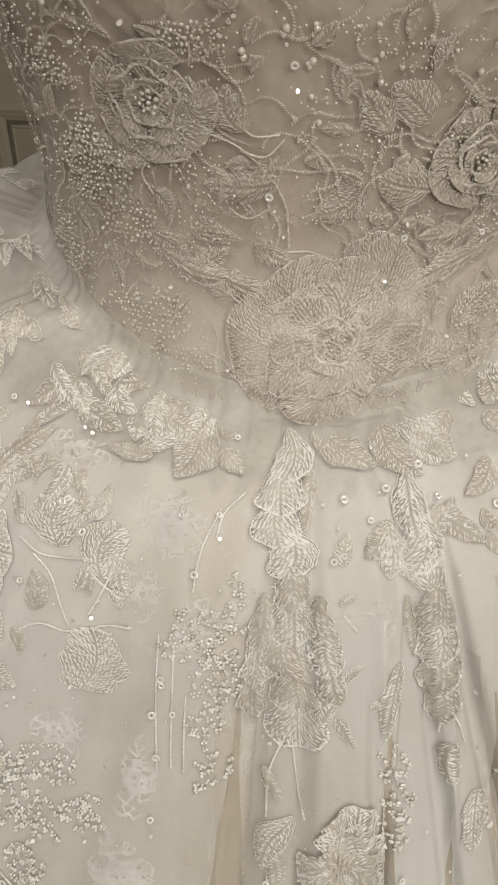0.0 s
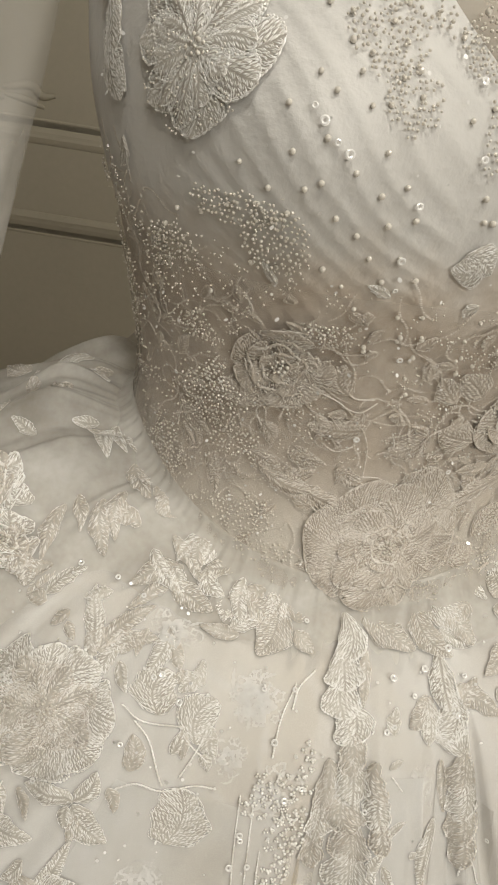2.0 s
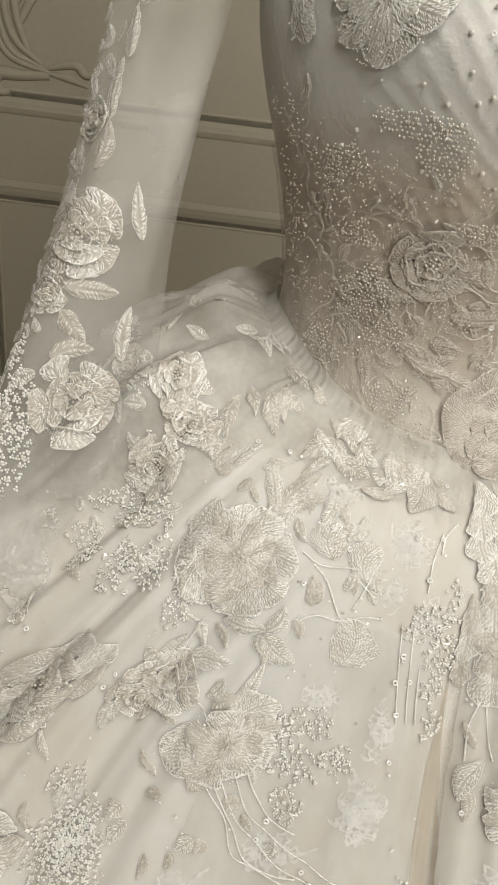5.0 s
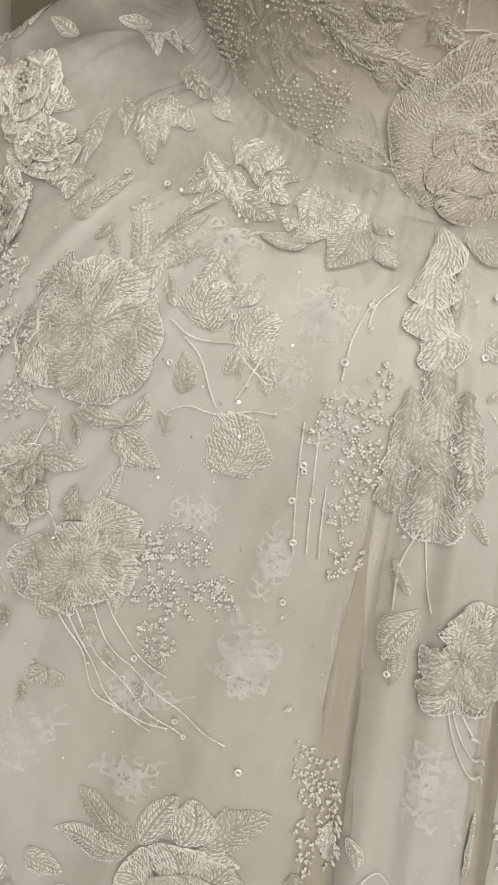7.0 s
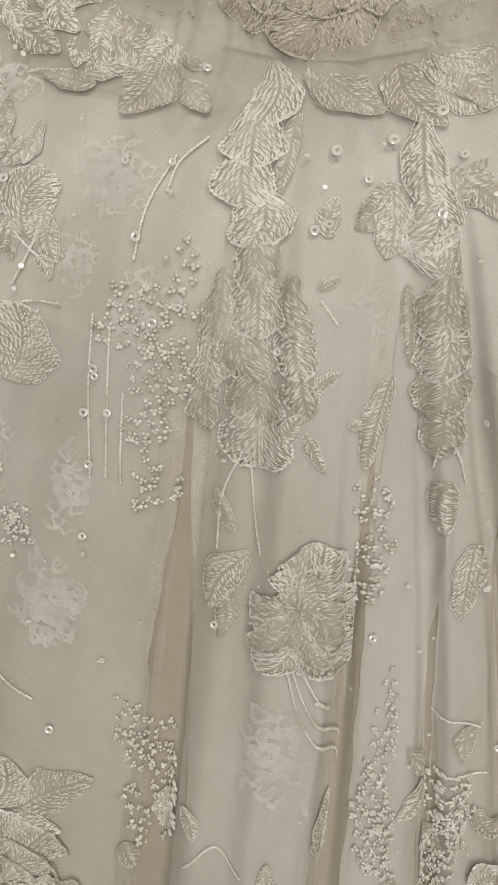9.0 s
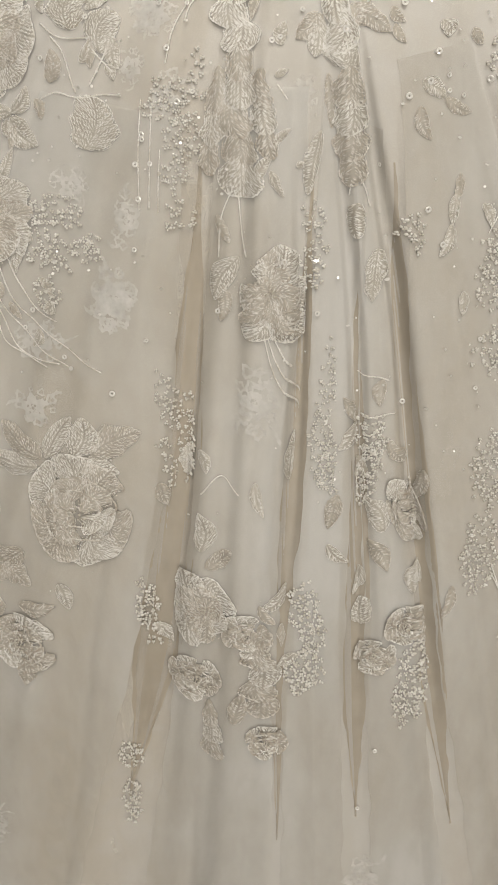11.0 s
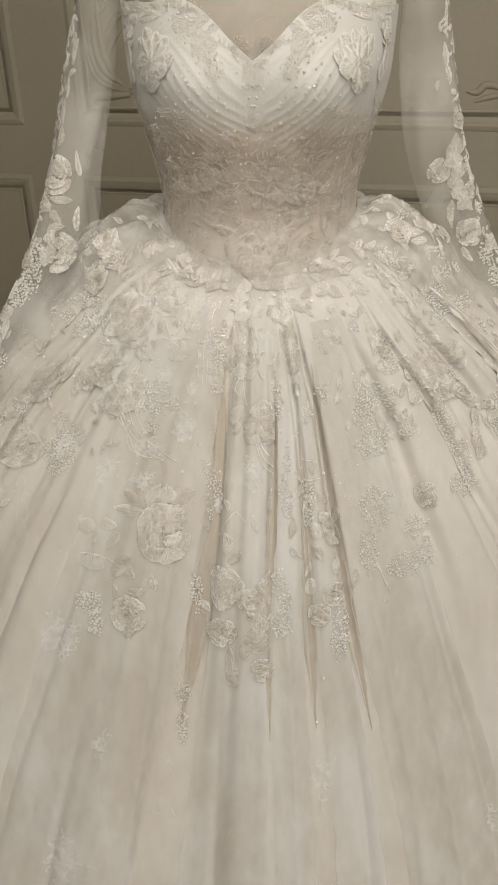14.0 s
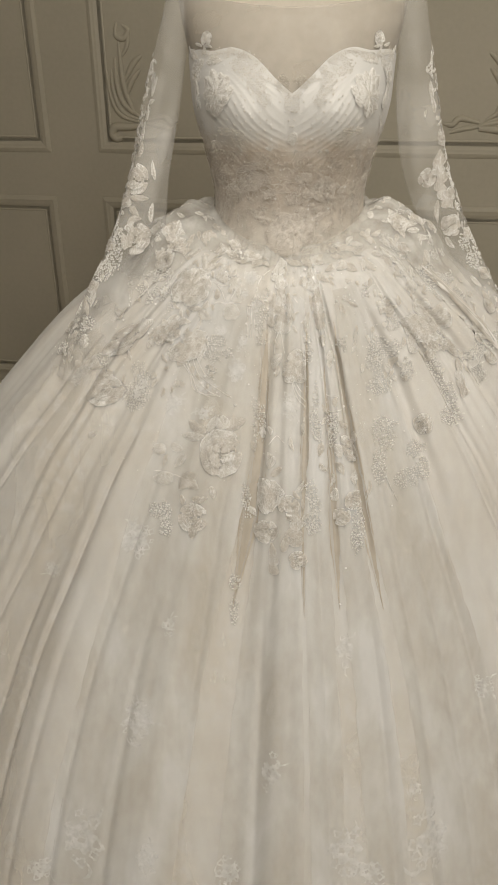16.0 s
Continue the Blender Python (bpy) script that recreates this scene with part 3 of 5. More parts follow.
def stitched(kind, length, width, coarse=1.0, lift=0.0, curl=0.0):
    """A padded, satin-stitched motif along +y from the origin: its ground and its stitches."""
    verts, faces = [], []
    rows, cols = 9, 7
    ruffle, phase = rng.uniform(0.2, 0.7), rng.uniform(0, 6)
    skew = rng.uniform(-0.3, 0.3) * width
    jag, beat = rng.uniform(0.03, 0.13), rng.uniform(11, 19)

    def half(t):
        return half_width(kind, t) * (1 + jag * math.sin(beat * t + phase))

    def height(s, t):
        w = max(1e-6, half(t))
        u = max(-1.0, min(1.0, s / w))
        pad = 0.0007 * (1 - 0.75 * u * u) * (1 + ruffle * math.sin(5 * t + 3 * s + phase))
        if kind == "leaf":
            pad *= 0.45 + 0.55 * min(1, abs(u) * 4)
        return 0.0003 + pad + lift + curl * max(0, t - 0.3) ** 2

    def at(s, t):
        return s * width / 2 + skew * math.sin(math.pi * t), t * length

    for i in range(rows):
        t = i / (rows - 1)
        w = half(t)
        for j in range(cols):
            s = (2 * j / (cols - 1) - 1) * w
            x, y = at(s, t)
            verts.append((x * 0.94, y, (curl * max(0, t - 0.3) ** 2) if j in (0, cols - 1) else height(s, t) - 0.0002))
    faces += grid_faces(rows, cols)
    ground = len(faces)
    size = 0.0022 * coarse
    n_rows = max(3, int(length / (size * 0.34)))
    for i in range(n_rows):
        t = (i + 0.5) / n_rows
        w = half(t)
        n_side = max(1, int(w * width / 2 / (size * 0.75)))
        for sgn in (-1, 1):
            for j in range(n_side):
                s0 = sgn * w * (j + rng.uniform(0.0, 0.25)) / n_side
                s1 = sgn * w * min(1.0, (j + rng.uniform(0.9, 1.4)) / n_side)
                lean = {"leaf": 0.8, "petal": 1.2, "disc": 0.9}[kind] * rng.uniform(0.3, 1.6)
                t0 = t + rng.uniform(-0.3, 0.3) / n_rows
                t1 = max(0.01, min(0.99, t0 + lean * abs(s1 - s0) * width / 2 / length))
                s1 = max(-half(t1), min(half(t1), s1)) * rng.uniform(0.95, 1.04)
                a, b = at(s0, t0), at(s1, t1)
                grain(verts, faces, a, b, height(s0, min(1, t0)) + 0.0001, height(s1, min(1, t1)) * 0.8 + 0.0001, size * rng.uniform(0.2, 0.32), size * rng.uniform(0.08, 0.2) * (1 if coarse < 1.1 else 1.3))
    for sgn in (-1, 1):
        n = max(6, int(length / (size * 0.6)))
        for i in range(n):
            t0, t1 = i / n, (i + 1.25) / n
            a, b = at(sgn * half(t0), t0), at(sgn * half(min(1, t1)), min(1, t1))
            rim = 1.4 if kind == "petal" and t0 > 0.4 else 0.7
            grain(verts, faces, (a[0] + rng.uniform(-1, 1) * 0.0003, a[1]), (b[0] + rng.uniform(-1, 1) * 0.0003, b[1]), 0.0003 + lift + curl * max(0, t0 - 0.3) ** 2, 0.0003 + lift + curl * max(0, t1 - 0.3) ** 2, size * rng.uniform(0.25, 0.4) * rim, size * 0.24 * rim)
    return np.array(verts), faces, ground


def two_tone(ob, ground, cloth, thread):
    ob.data.materials.clear()
    ob.data.materials.append(cloth)
    ob.data.materials.append(thread)
    ob.data.polygons.foreach_set("material_index", [0 if i < ground else 1 for i in range(len(ob.data.polygons))])
    return ob


def coarse_of(shape, v):
    return 1.0 if shape is bodice or (shape is skirt and v < 0.3) else (1.15 if v < 0.45 else 1.45)


def motif(name, kind, shape, th, v, length, width, turn, parent=dress, lift=0.0, cloth=None, thread=None, start=0.0, curl=0.0):
    p, f, ground = stitched(kind, length / 1000, width / 1000, coarse_of(shape, v), lift, curl)
    p[:, 1] += start
    ob = part(name, Patch(shape, th, v).lay(p, turn), f, THREAD, parent)
    midriff = shape is bodice and v < 1.245
    return two_tone(ob, ground, cloth or (NUDE_GROUND if midriff else PETAL), thread or (ANTIQUE if midriff else THREAD))


def leaf(shape, th, v, length, width, turn):
    if shape in (sleeve_left, sleeve_right):
        width *= 0.6
    return motif("lace_leaf", "leaf", shape, th, v, length, width, turn, thread=SHADED if shape is not bodice and rng.random() < 0.5 else None, start=-length / 2000)


def strip(shape, th, v, length, width, turn):
    """A band of overlapping stitched scallops."""
    n = max(2, round(length / 15))
    band = None
    for i in range(n):
        thread = (SHADED, THREAD, SHADED)[i % 3] if v > 0.1 else THREAD
        made = motif("embroidered_band" if band is None else "scallop", "petal", shape, th, v, length / n * 1.7, width * rng.uniform(0.85, 1.2), turn + rng.uniform(-4, 4), band or dress, 0.0003 * (n - i), thread=None if shape is bodice else thread, start=(i / n - 0.5) * length / 1000)
        band = band or made
    return band


def disc(shape, th, v, rx, ry):
    return motif("lace_rosette", "disc", shape, th, v, 2 * ry, 2 * rx, rng.uniform(-15, 15), start=-ry / 1000)


def ball(verts, faces, c, r, squash=1.0, n=8, m=5):
    k = len(verts)
    verts.append((c[0], c[1], c[2] - r * squash))
    for i in range(1, m):
        a = math.pi * i / m
        for j in range(n):
            b = 2 * math.pi * j / n
            verts.append((c[0] + r * math.sin(a) * math.cos(b), c[1] + r * math.sin(a) * math.sin(b), c[2] - r * squash * math.cos(a)))
    top = len(verts)
    verts.append((c[0], c[1], c[2] + r * squash))
    for j in range(n):
        faces.append((k, k + 1 + (j + 1) % n, k + 1 + j))
        faces.append((top, top - n + j, top - n + (j + 1) % n))
    for i in range(m - 2):
        for j in range(n):
            o = k + 1 + i * n
            faces.append((o + j, o + (j + 1) % n, o + n + (j + 1) % n, o + n + j))


def heart(name, shape, th, v, radius, beads, spread):
    """The beaded middle of a flower."""
    verts, faces = [], []
    for i in range(beads):
        a, d = 2.4 * i, radius * math.sqrt((i + 0.3) / beads)
        ball(verts, faces, (d * math.cos(a), d * math.sin(a), 0.0028), 0.0008 * rng.uniform(0.8, 1.2))
    for i in range(int(spread * spread * (140000 if shape is bodice else 70000))):
        a, d = rng.uniform(0, 6.3), spread * math.sqrt(rng.random()) * 0.85
        ball(verts, faces, (d * math.cos(a), d * math.sin(a), 0.002), 0.0005 * rng.uniform(0.8, 1.2), 1.0, 6, 4)
    return part(name, Patch(shape, th, v).lay(verts), faces, PEARL)


def bloom(shape, th, v, *petals):
    middle = heart("lace_bloom", shape, th, v, 0.005, 9, sum(p[0] for p in petals) / len(petals) / 1000)
    for i, (length, width, turn) in enumerate(petals):
        motif("petal", "petal", shape, th, v, length * rng.uniform(0.92, 1.06), width * 1.15, turn, middle, 0.0004 * (i % 3), curl=0.003 * rng.uniform(0.2, 1.2))
        # inner petals beside each, on the skirt in the darker thread painted as shade
        for k in (-1, 1):
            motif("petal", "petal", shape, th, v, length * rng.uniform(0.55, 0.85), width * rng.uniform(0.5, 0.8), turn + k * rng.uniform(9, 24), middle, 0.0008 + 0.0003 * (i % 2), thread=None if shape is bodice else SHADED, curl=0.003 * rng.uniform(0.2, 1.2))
    return middle


def rose(shape, th, v, radius, cloth=None, thread=None):
    """A full lace rose: three rings of petals round a beaded middle."""
    middle = heart("lace_rose", shape, th, v, radius * 0.00022, 12, radius / 1000)
    first = rng.uniform(0, 60)
    for ring, (count, reach, wide, begin) in enumerate(((7, 0.62, 0.72, 0.45), (5, 0.5, 0.62, 0.24), (4, 0.36, 0.45, 0.08))):
        for i in range(count):
            turn = first + 360 * i / count + 33 * ring + rng.uniform(-12, 12)
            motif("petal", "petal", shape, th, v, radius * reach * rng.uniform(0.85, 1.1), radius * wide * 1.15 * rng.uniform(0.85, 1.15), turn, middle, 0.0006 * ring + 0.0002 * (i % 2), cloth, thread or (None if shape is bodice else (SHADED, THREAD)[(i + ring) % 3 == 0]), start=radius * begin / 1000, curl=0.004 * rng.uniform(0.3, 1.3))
    # the curled inner rims, one long spiral of thread
    verts, faces = [], []
    turns, n = rng.uniform(2.0, 2.6), int(radius * 3.2) + 20
    for i in range(n - 2):
        ends = []
        for k in (i, i + 2):
            a = first + 2 * math.pi * turns * k / n
            d = radius / 1000 * (0.10 + 0.62 * k / n) * (1 + 0.13 * math.sin(5 * a) + 0.06 * math.sin(11 * a))
            ends.append((d * math.cos(a), d * math.sin(a)))
        grain(verts, faces, ends[0], ends[1], 0.0021, 0.0021, 0.0015, 0.0009)
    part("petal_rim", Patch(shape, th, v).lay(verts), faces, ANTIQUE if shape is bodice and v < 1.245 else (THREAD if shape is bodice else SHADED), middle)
    return middle


def knots(shape, th, v, rx, ry):
    """A cluster of little raised knots, each a curl of thread."""
    verts, faces = [], []
    gap = (2.4 if shape is bodice else 3.8) if coarse_of(shape, v) < 1.2 else 4.0
    nx, ny = int(rx / gap) + 2, int(ry / gap) + 2
    for i in range(-nx, nx + 1):
        for j in range(-ny, ny + 1):
            x = (i + 0.5 * (j % 2) + rng.uniform(-0.3, 0.3)) * gap
            y = (j + rng.uniform(-0.3, 0.3)) * gap
            d = (x / rx) ** 2 + (y / ry) ** 2
            if d > rng.uniform(0.75, 1.25) or rng.random() < 0.08:
                continue
            a = rng.uniform(0, 6.3)
            if shape is bodice:
                ball(verts, faces, (x / 1000, y / 1000, 0.0007), 0.00066 * rng.uniform(0.7, 1.25), 1.0, 8, 5)
                continue
            grow = 1.0 if coarse_of(shape, v) < 1.2 else 1.25
            for k in range(3):
                far = 0.0008 * grow * rng.uniform(0.8, 1.3)
                ball(verts, faces, (x / 1000 + far * math.cos(a + 2.1 * k), y / 1000 + far * math.sin(a + 2.1 * k), 0.0004 + 0.0002 * k), 0.0008 * grow * rng.uniform(0.75, 1.2), 0.9, 6, 4)
    if verts:
        part("knotted_lace", Patch(shape, th, v).lay(verts), faces, PEARL if shape is bodice else THREAD, kind="stuff")


def ghost(shape, th, v, rx, ry):
    """A faint flat lace flower under the top tulle."""
    verts, faces = [], []

    def petal_shape(x, y, r, lobes):
        k, ph = len(verts), rng.uniform(0, 6)
        for i in range(36):
            a = 2 * math.pi * i / 36
            q = r * (1 + 0.2 * math.sin(lobes * a + ph) + 0.09 * math.sin((2 * lobes + 3) * a))
            verts.append((x + 0.55 * q * math.cos(a), y + 0.55 * q * math.sin(a), 0.0))
            verts.append((x + q * math.cos(a), y + q * math.sin(a), 0.0002))
            j = (i + 1) % 36
            faces.append((k + 2 * i, k + 2 * i + 1, k + 2 * j + 1, k + 2 * j))

    def scroll(x, y, a, bend, length, wide):
        k = len(verts)
        for i in range(15):
            u = i / 14
            w = wide * (0.25 + math.sin(math.pi * u)) * (1 + 0.3 * math.sin(23 * u + a))
            verts.append((x - w * math.sin(a), y + w * math.cos(a), 0.0))
            verts.append((x + w * math.sin(a), y - w * math.cos(a), 0.0))
            x, y, a = x + length / 14 * math.cos(a), y + length / 14 * math.sin(a), a + bend / 14
            if i:
                m = k + 2 * i
                faces.append((m - 2, m - 1, m + 1, m))

    big = (rx + ry) / 2000
    for i in range(4):
        petal_shape(rng.uniform(-0.15, 0.15) * big, rng.uniform(-0.15, 0.15) * big, big * (0.12 + 0.13 * i), 5)
    for i in range(9):
        a = 0.7 * i + rng.uniform(-0.3, 0.3)
        petal_shape(rx / 1000 * 0.68 * math.cos(a), ry / 1000 * 0.68 * math.sin(a), big * rng.uniform(0.10, 0.24), rng.choice((3, 4, 5)))
    for i in range(2):
        a = rng.uniform(0, 6.3)
        scroll(rx / 1000 * 0.7 * math.cos(a), ry / 1000 * 0.7 * math.sin(a), a + rng.uniform(-1, 1), rng.uniform(-3, 3), big * rng.uniform(0.5, 0.9), big * rng.uniform(0.03, 0.06))
    part("faint_lace", Patch(shape, th, v, 0.0001).lay(verts), faces, GHOST, label="faint white lace flower behind tulle")


def cord(shape, *places):
    """A chain-stitched stem through places on the dress."""
    th = np.array(places[0::2])
    v = np.array(places[1::2])
    mid = len(th) // 2
    patch = Patch(shape, th[mid], v[mid])
    dv = v - v[mid]
    x = (th - th[mid]) * patch.la + patch.br * dv
    y = patch.sign * dv * patch.bu
    u = np.concatenate([[0], np.cumsum(np.hypot(np.diff(x), np.diff(y)))])
    n = max(4, int(u[-1] / 0.0013))
    s = np.linspace(0, u[-1], n)
    px, py = (np.interp(s, u, x), np.interp(s, u, y)) if len(u) < 3 else (curve(s, u, x), curve(s, u, y))
    verts, faces = [], []
    for i in range(n - 1):
        k = 0.0002 * (1 if i % 2 else -1)
        j = min(n - 1, i + 2)
        grain(verts, faces, (px[i] + k, py[i] + k), (px[j] - k, py[j] - k), 0.0004, 0.0004, 0.0011, 0.0007)
    part("embroidered_stem", patch.lay(verts), faces, ANTIQUE if shape is bodice else THREAD)


def bead_mesh():
    verts, faces = [], []
    ball(verts, faces, (0, 0, 0), 0.00125, 1.0, 12, 8)
    me = bpy.data.meshes.new("pearl")
    me.from_pydata(verts, [], faces)
    me.materials.append(PEARL)
    me.polygons.foreach_set("use_smooth", [True] * len(me.polygons))
    return me


def ring_mesh():
    verts, faces = [], []
    for r, h in ((0.0009, 0.0), (0.0009, 0.0003), (0.0018, 0.0007), (0.0026, 0.0004), (0.0026, 0.0001)):
        verts += [(r * math.cos(2 * math.pi * j / 18), r * math.sin(2 * math.pi * j / 18), h) for j in range(18)]
    faces = grid_faces(5, 18, True)
    me = bpy.data.meshes.new("sequin")
    me.from_pydata(verts, [], faces)
    me.materials.append(SEQUIN)
    return me


PEARL_MESH, SEQUIN_MESH = bead_mesh(), ring_mesh()


def pearl(shape, th, v):
    ob = new("pearl", PEARL_MESH)
    ob.parent = bodice_part if shape is bodice else dress
    ob.location = Vector(Patch(shape, th, v).lay([(0, 0, -0.0002)])[0]) - Vector(BASE)
    ob.scale = [rng.uniform(0.8, 1.1)] * 3


def sequin(shape, th, v):
    p = Patch(shape, th, v).lay([(0, 0, 0.0012), (0, 0, 0.01)])
    ob = new("sequin", SEQUIN_MESH)
    ob.parent = dress
    turn = Vector(p[1] - p[0]).to_track_quat("Z", "Y").to_euler()
    ob.location = Vector(p[0]) - Vector(BASE)
    ob.rotation_euler = (turn.x + rng.uniform(-0.25, 0.25), turn.y + rng.uniform(-0.25, 0.25), turn.z)
    ob.scale = [rng.uniform(0.5, 0.75)] * 3


leaf(skirt, -0.6311, 0.0554, 36, 8.9, -31)
leaf(skirt, -0.5986, 0.06142, 30.6, 10.1, -56)
leaf(skirt, -0.7124, 0.05942, 32.8, 9.9, 37)
leaf(skirt, -0.8368, 0.05497, 24, 8.7, -5)
leaf(skirt, -0.6341, 0.02999, 54.3, 6.8, -22)
leaf(skirt, -0.4805, 0.02572, 29, 12.3, -163)
leaf(skirt, -0.3195, 0.03136, 32.5, 20.1, 167)
leaf(skirt, -0.3792, 0.02989, 22.6, 11.3, -34)
leaf(skirt, -0.3432, 0.01239, 23, 10.5, 176)
leaf(skirt, -1.438, 0.03758, 47.2, 20.6, 46)
leaf(skirt, -1.52, 0.05962, 33.8, 10.4, 59)
disc(skirt, -1.228, 0.06244, 18.5, 8.9)
leaf(skirt, -1.122, 0.04388, 32.4, 11.4, -103)
leaf(skirt, -0.9925, 0.02691, 22.1, 10.9, -15)
leaf(skirt, -0.908, 0.03057, 21.2, 11.7, -5)
leaf(skirt, -1.1, 0.0666, 24, 7.2, -1)
leaf(skirt, -0.916, 0.07751, 25.5, 15.7, -12)
leaf(skirt, -0.7852, 0.01351, 22.9, 8.3, -17)
leaf(skirt, -0.7898, 0.006539, 16.8, 9, -116)
knots(skirt, -1.017, 0.08088, 10.6, 6.4)
bloom(skirt, -0.6508, 0.1021, (42.9, 21.9, 88), (43.4, 29.6, 146), (37.3, 24.5, 179), (36.9, 29.6, -114), (36.2, 24.5, -77), (32.2, 19.3, -33), (29.5, 21.9, 25), (28.3, 24.5, 121))
disc(skirt, -0.4716, 0.07338, 11.8, 10.8)
leaf(skirt, -0.4501, 0.06452, 8.2, 6.8, -68)
disc(skirt, -0.3595, 0.07963, 10.2, 11.4)
leaf(skirt, -0.4587, 0.1059, 17.9, 11.2, 11)
leaf(skirt, -0.3912, 0.0929, 12.1, 6.2, -8)
cord(skirt, -0.5285, 0.08518, -0.4682, 0.0892, -0.3907, 0.08441)
cord(skirt, -0.4883, 0.08951, -0.4422, 0.097, -0.3781, 0.1168)
cord(skirt, -0.3905, 0.08719, -0.3544, 0.09478, -0.3185, 0.1021)
cord(skirt, -0.4497, 0.1258, -0.4194, 0.1192, -0.3741, 0.1195, -0.3354, 0.1166, -0.2846, 0.1143)
cord(skirt, -0.3584, 0.1113, -0.3507, 0.0976, -0.3472, 0.08872)
disc(skirt, -0.3386, 0.1334, 15.2, 14.7)
leaf(skirt, -0.5417, 0.1414, 27.9, 9.8, 103)
leaf(skirt, -0.4944, 0.1293, 18.1, 9.5, -13)
leaf(skirt, -0.4533, 0.1455, 23.5, 15.6, -117)
leaf(skirt, -0.4916, 0.1468, 10.2, 8.2, -161)
leaf(skirt, -0.6309, 0.1715, 24.7, 12.8, -32)
leaf(skirt, -0.556, 0.1709, 28.5, 14, -64)
leaf(skirt, -0.5696, 0.2027, 24.7, 17, -132)
cord(skirt, -0.6272, 0.146, -0.6123, 0.1735, -0.5568, 0.1892, -0.4907, 0.2006)
leaf(skirt, -0.4645, 0.1753, 37.9, 9.4, -20)
bloom(skirt, -0.4421, 0.2102, (37.8, 20.4, -34), (26.7, 25.8, -76), (20.3, 23.1, -130), (31.1, 24.5, 147), (39.7, 24.5, 120), (21.6, 23.1, 26))
leaf(skirt, -0.4542, 0.2383, 13.4, 11.9, -104)
cord(skirt, -0.4363, 0.2404, -0.394, 0.2569, -0.3576, 0.2848, -0.2828, 0.294)
cord(skirt, -0.42, 0.2345, -0.3572, 0.2668, -0.3061, 0.282, -0.2448, 0.2914)
cord(skirt, -0.4043, 0.2295, -0.3501, 0.2597, -0.2829, 0.2736, -0.2009, 0.2889)
cord(skirt, -0.3919, 0.2252, -0.3625, 0.2419, -0.3253, 0.258, -0.2843, 0.2618)
cord(skirt, -0.4281, 0.2373, -0.3771, 0.2634, -0.3379, 0.2879, -0.2658, 0.2902)
knots(skirt, -0.3399, 0.1899, 18.3, 10.1)
knots(skirt, -0.3585, 0.2075, 10.7, 18.8)
knots(skirt, -0.3189, 0.2186, 13.9, 10.9)
knots(skirt, -0.2628, 0.21, 11.2, 10)
knots(skirt, -0.3166, 0.246, 11.6, 10.3)
sequin(skirt, -0.7479, 0.04144)
sequin(skirt, -0.2452, 0.2908)
sequin(skirt, -0.4848, 0.1032)
sequin(skirt, -0.4905, 0.06586)
ghost(skirt, -0.204, 0.2371, 16.2, 23.5)
ghost(skirt, -0.333, 0.1719, 15.3, 11.3)
ghost(skirt, -0.289, 0.06364, 12.2, 15)
ghost(skirt, -0.3084, 0.2791, 21.4, 17.5)
ghost(skirt, -0.2137, 0.1853, 6.6, 22.2)
ghost(skirt, -0.1867, 0.1118, 9.5, 21.7)
ghost(skirt, -0.5364, 0.04678, 16.6, 8)
ghost(skirt, -0.2914, 0.3221, 19.1, 15.2)
ghost(skirt, -0.4132, 0.314, 16.2, 22.8)
ghost(skirt, -0.2671, 0.06557, 18.2, 12.1)
ghost(skirt, -0.2045, 0.2382, 14.6, 24.6)
ghost(skirt, 0.01271, 0.3013, 14.8, 29.1)
ghost(skirt, 0.09685, 0.103, 7.5, 11.3)
ghost(skirt, -0.2813, 0.09621, 9.2, 12)
strip(skirt, -0.08208, 0.04492, 56.7, 16.6, -173)
leaf(skirt, -0.02785, 0.04728, 30.1, 6.6, 166)
strip(skirt, -0.04021, 0.1126, 72.6, 18.4, -175)
strip(skirt, -0.09273, 0.1172, 45.8, 13.1, 179)
strip(skirt, 0.01247, 0.1113, 37.7, 11.5, -177)
leaf(skirt, 0.04952, 0.02558, 33.2, 18.9, -136)
leaf(skirt, 0.194, 0.03001, 30.5, 17.3, -167)
strip(skirt, 0.1797, 0.05474, 35.4, 16.3, 171)
leaf(skirt, 0.2346, 0.06291, 20.6, 8.3, -33)
leaf(skirt, 0.2839, 0.01984, 22, 14.2, -117)
leaf(skirt, 0.2764, 0.03094, 21.1, 12.9, -154)
leaf(skirt, 0.11, 0.06654, 22.9, 11.7, 118)
leaf(skirt, 0.1192, 0.07169, 23.9, 15.5, 157)
disc(skirt, 0.1938, 0.08445, 10.5, 8.8)
strip(skirt, 0.174, 0.1222, 53, 17.7, 176)
leaf(skirt, 0.1407, 0.1115, 28, 6.2, 177)
leaf(skirt, 0.1034, 0.1472, 34.9, 9.3, 159)
leaf(skirt, 0.0776, 0.1469, 6.8, 4.3, -75)
leaf(skirt, 0.04342, 0.1312, 16, 4.9, -51)
leaf(skirt, 0.03578, 0.1579, 17.2, 5.5, -150)
leaf(skirt, 0.01507, 0.1474, 16.9, 5.7, -33)
leaf(skirt, 0.04496, 0.06884, 13.9, 7.9, -22)
leaf(skirt, 0.04409, 0.09218, 8.8, 3.7, -69)
leaf(skirt, -0.2318, 0.01876, 19.7, 12.8, -17)
cord(skirt, -0.03727, 0.159, -0.05371, 0.1804, -0.05263, 0.2078)
cord(skirt, -0.0343, 0.1589, -0.02346, 0.1822, -0.006458, 0.205)
cord(skirt, 0.1719, 0.1505, 0.1643, 0.169)
cord(skirt, 0.175, 0.1507, 0.1925, 0.1779)
cord(skirt, 0.03335, 0.09835, 0.05785, 0.1088)
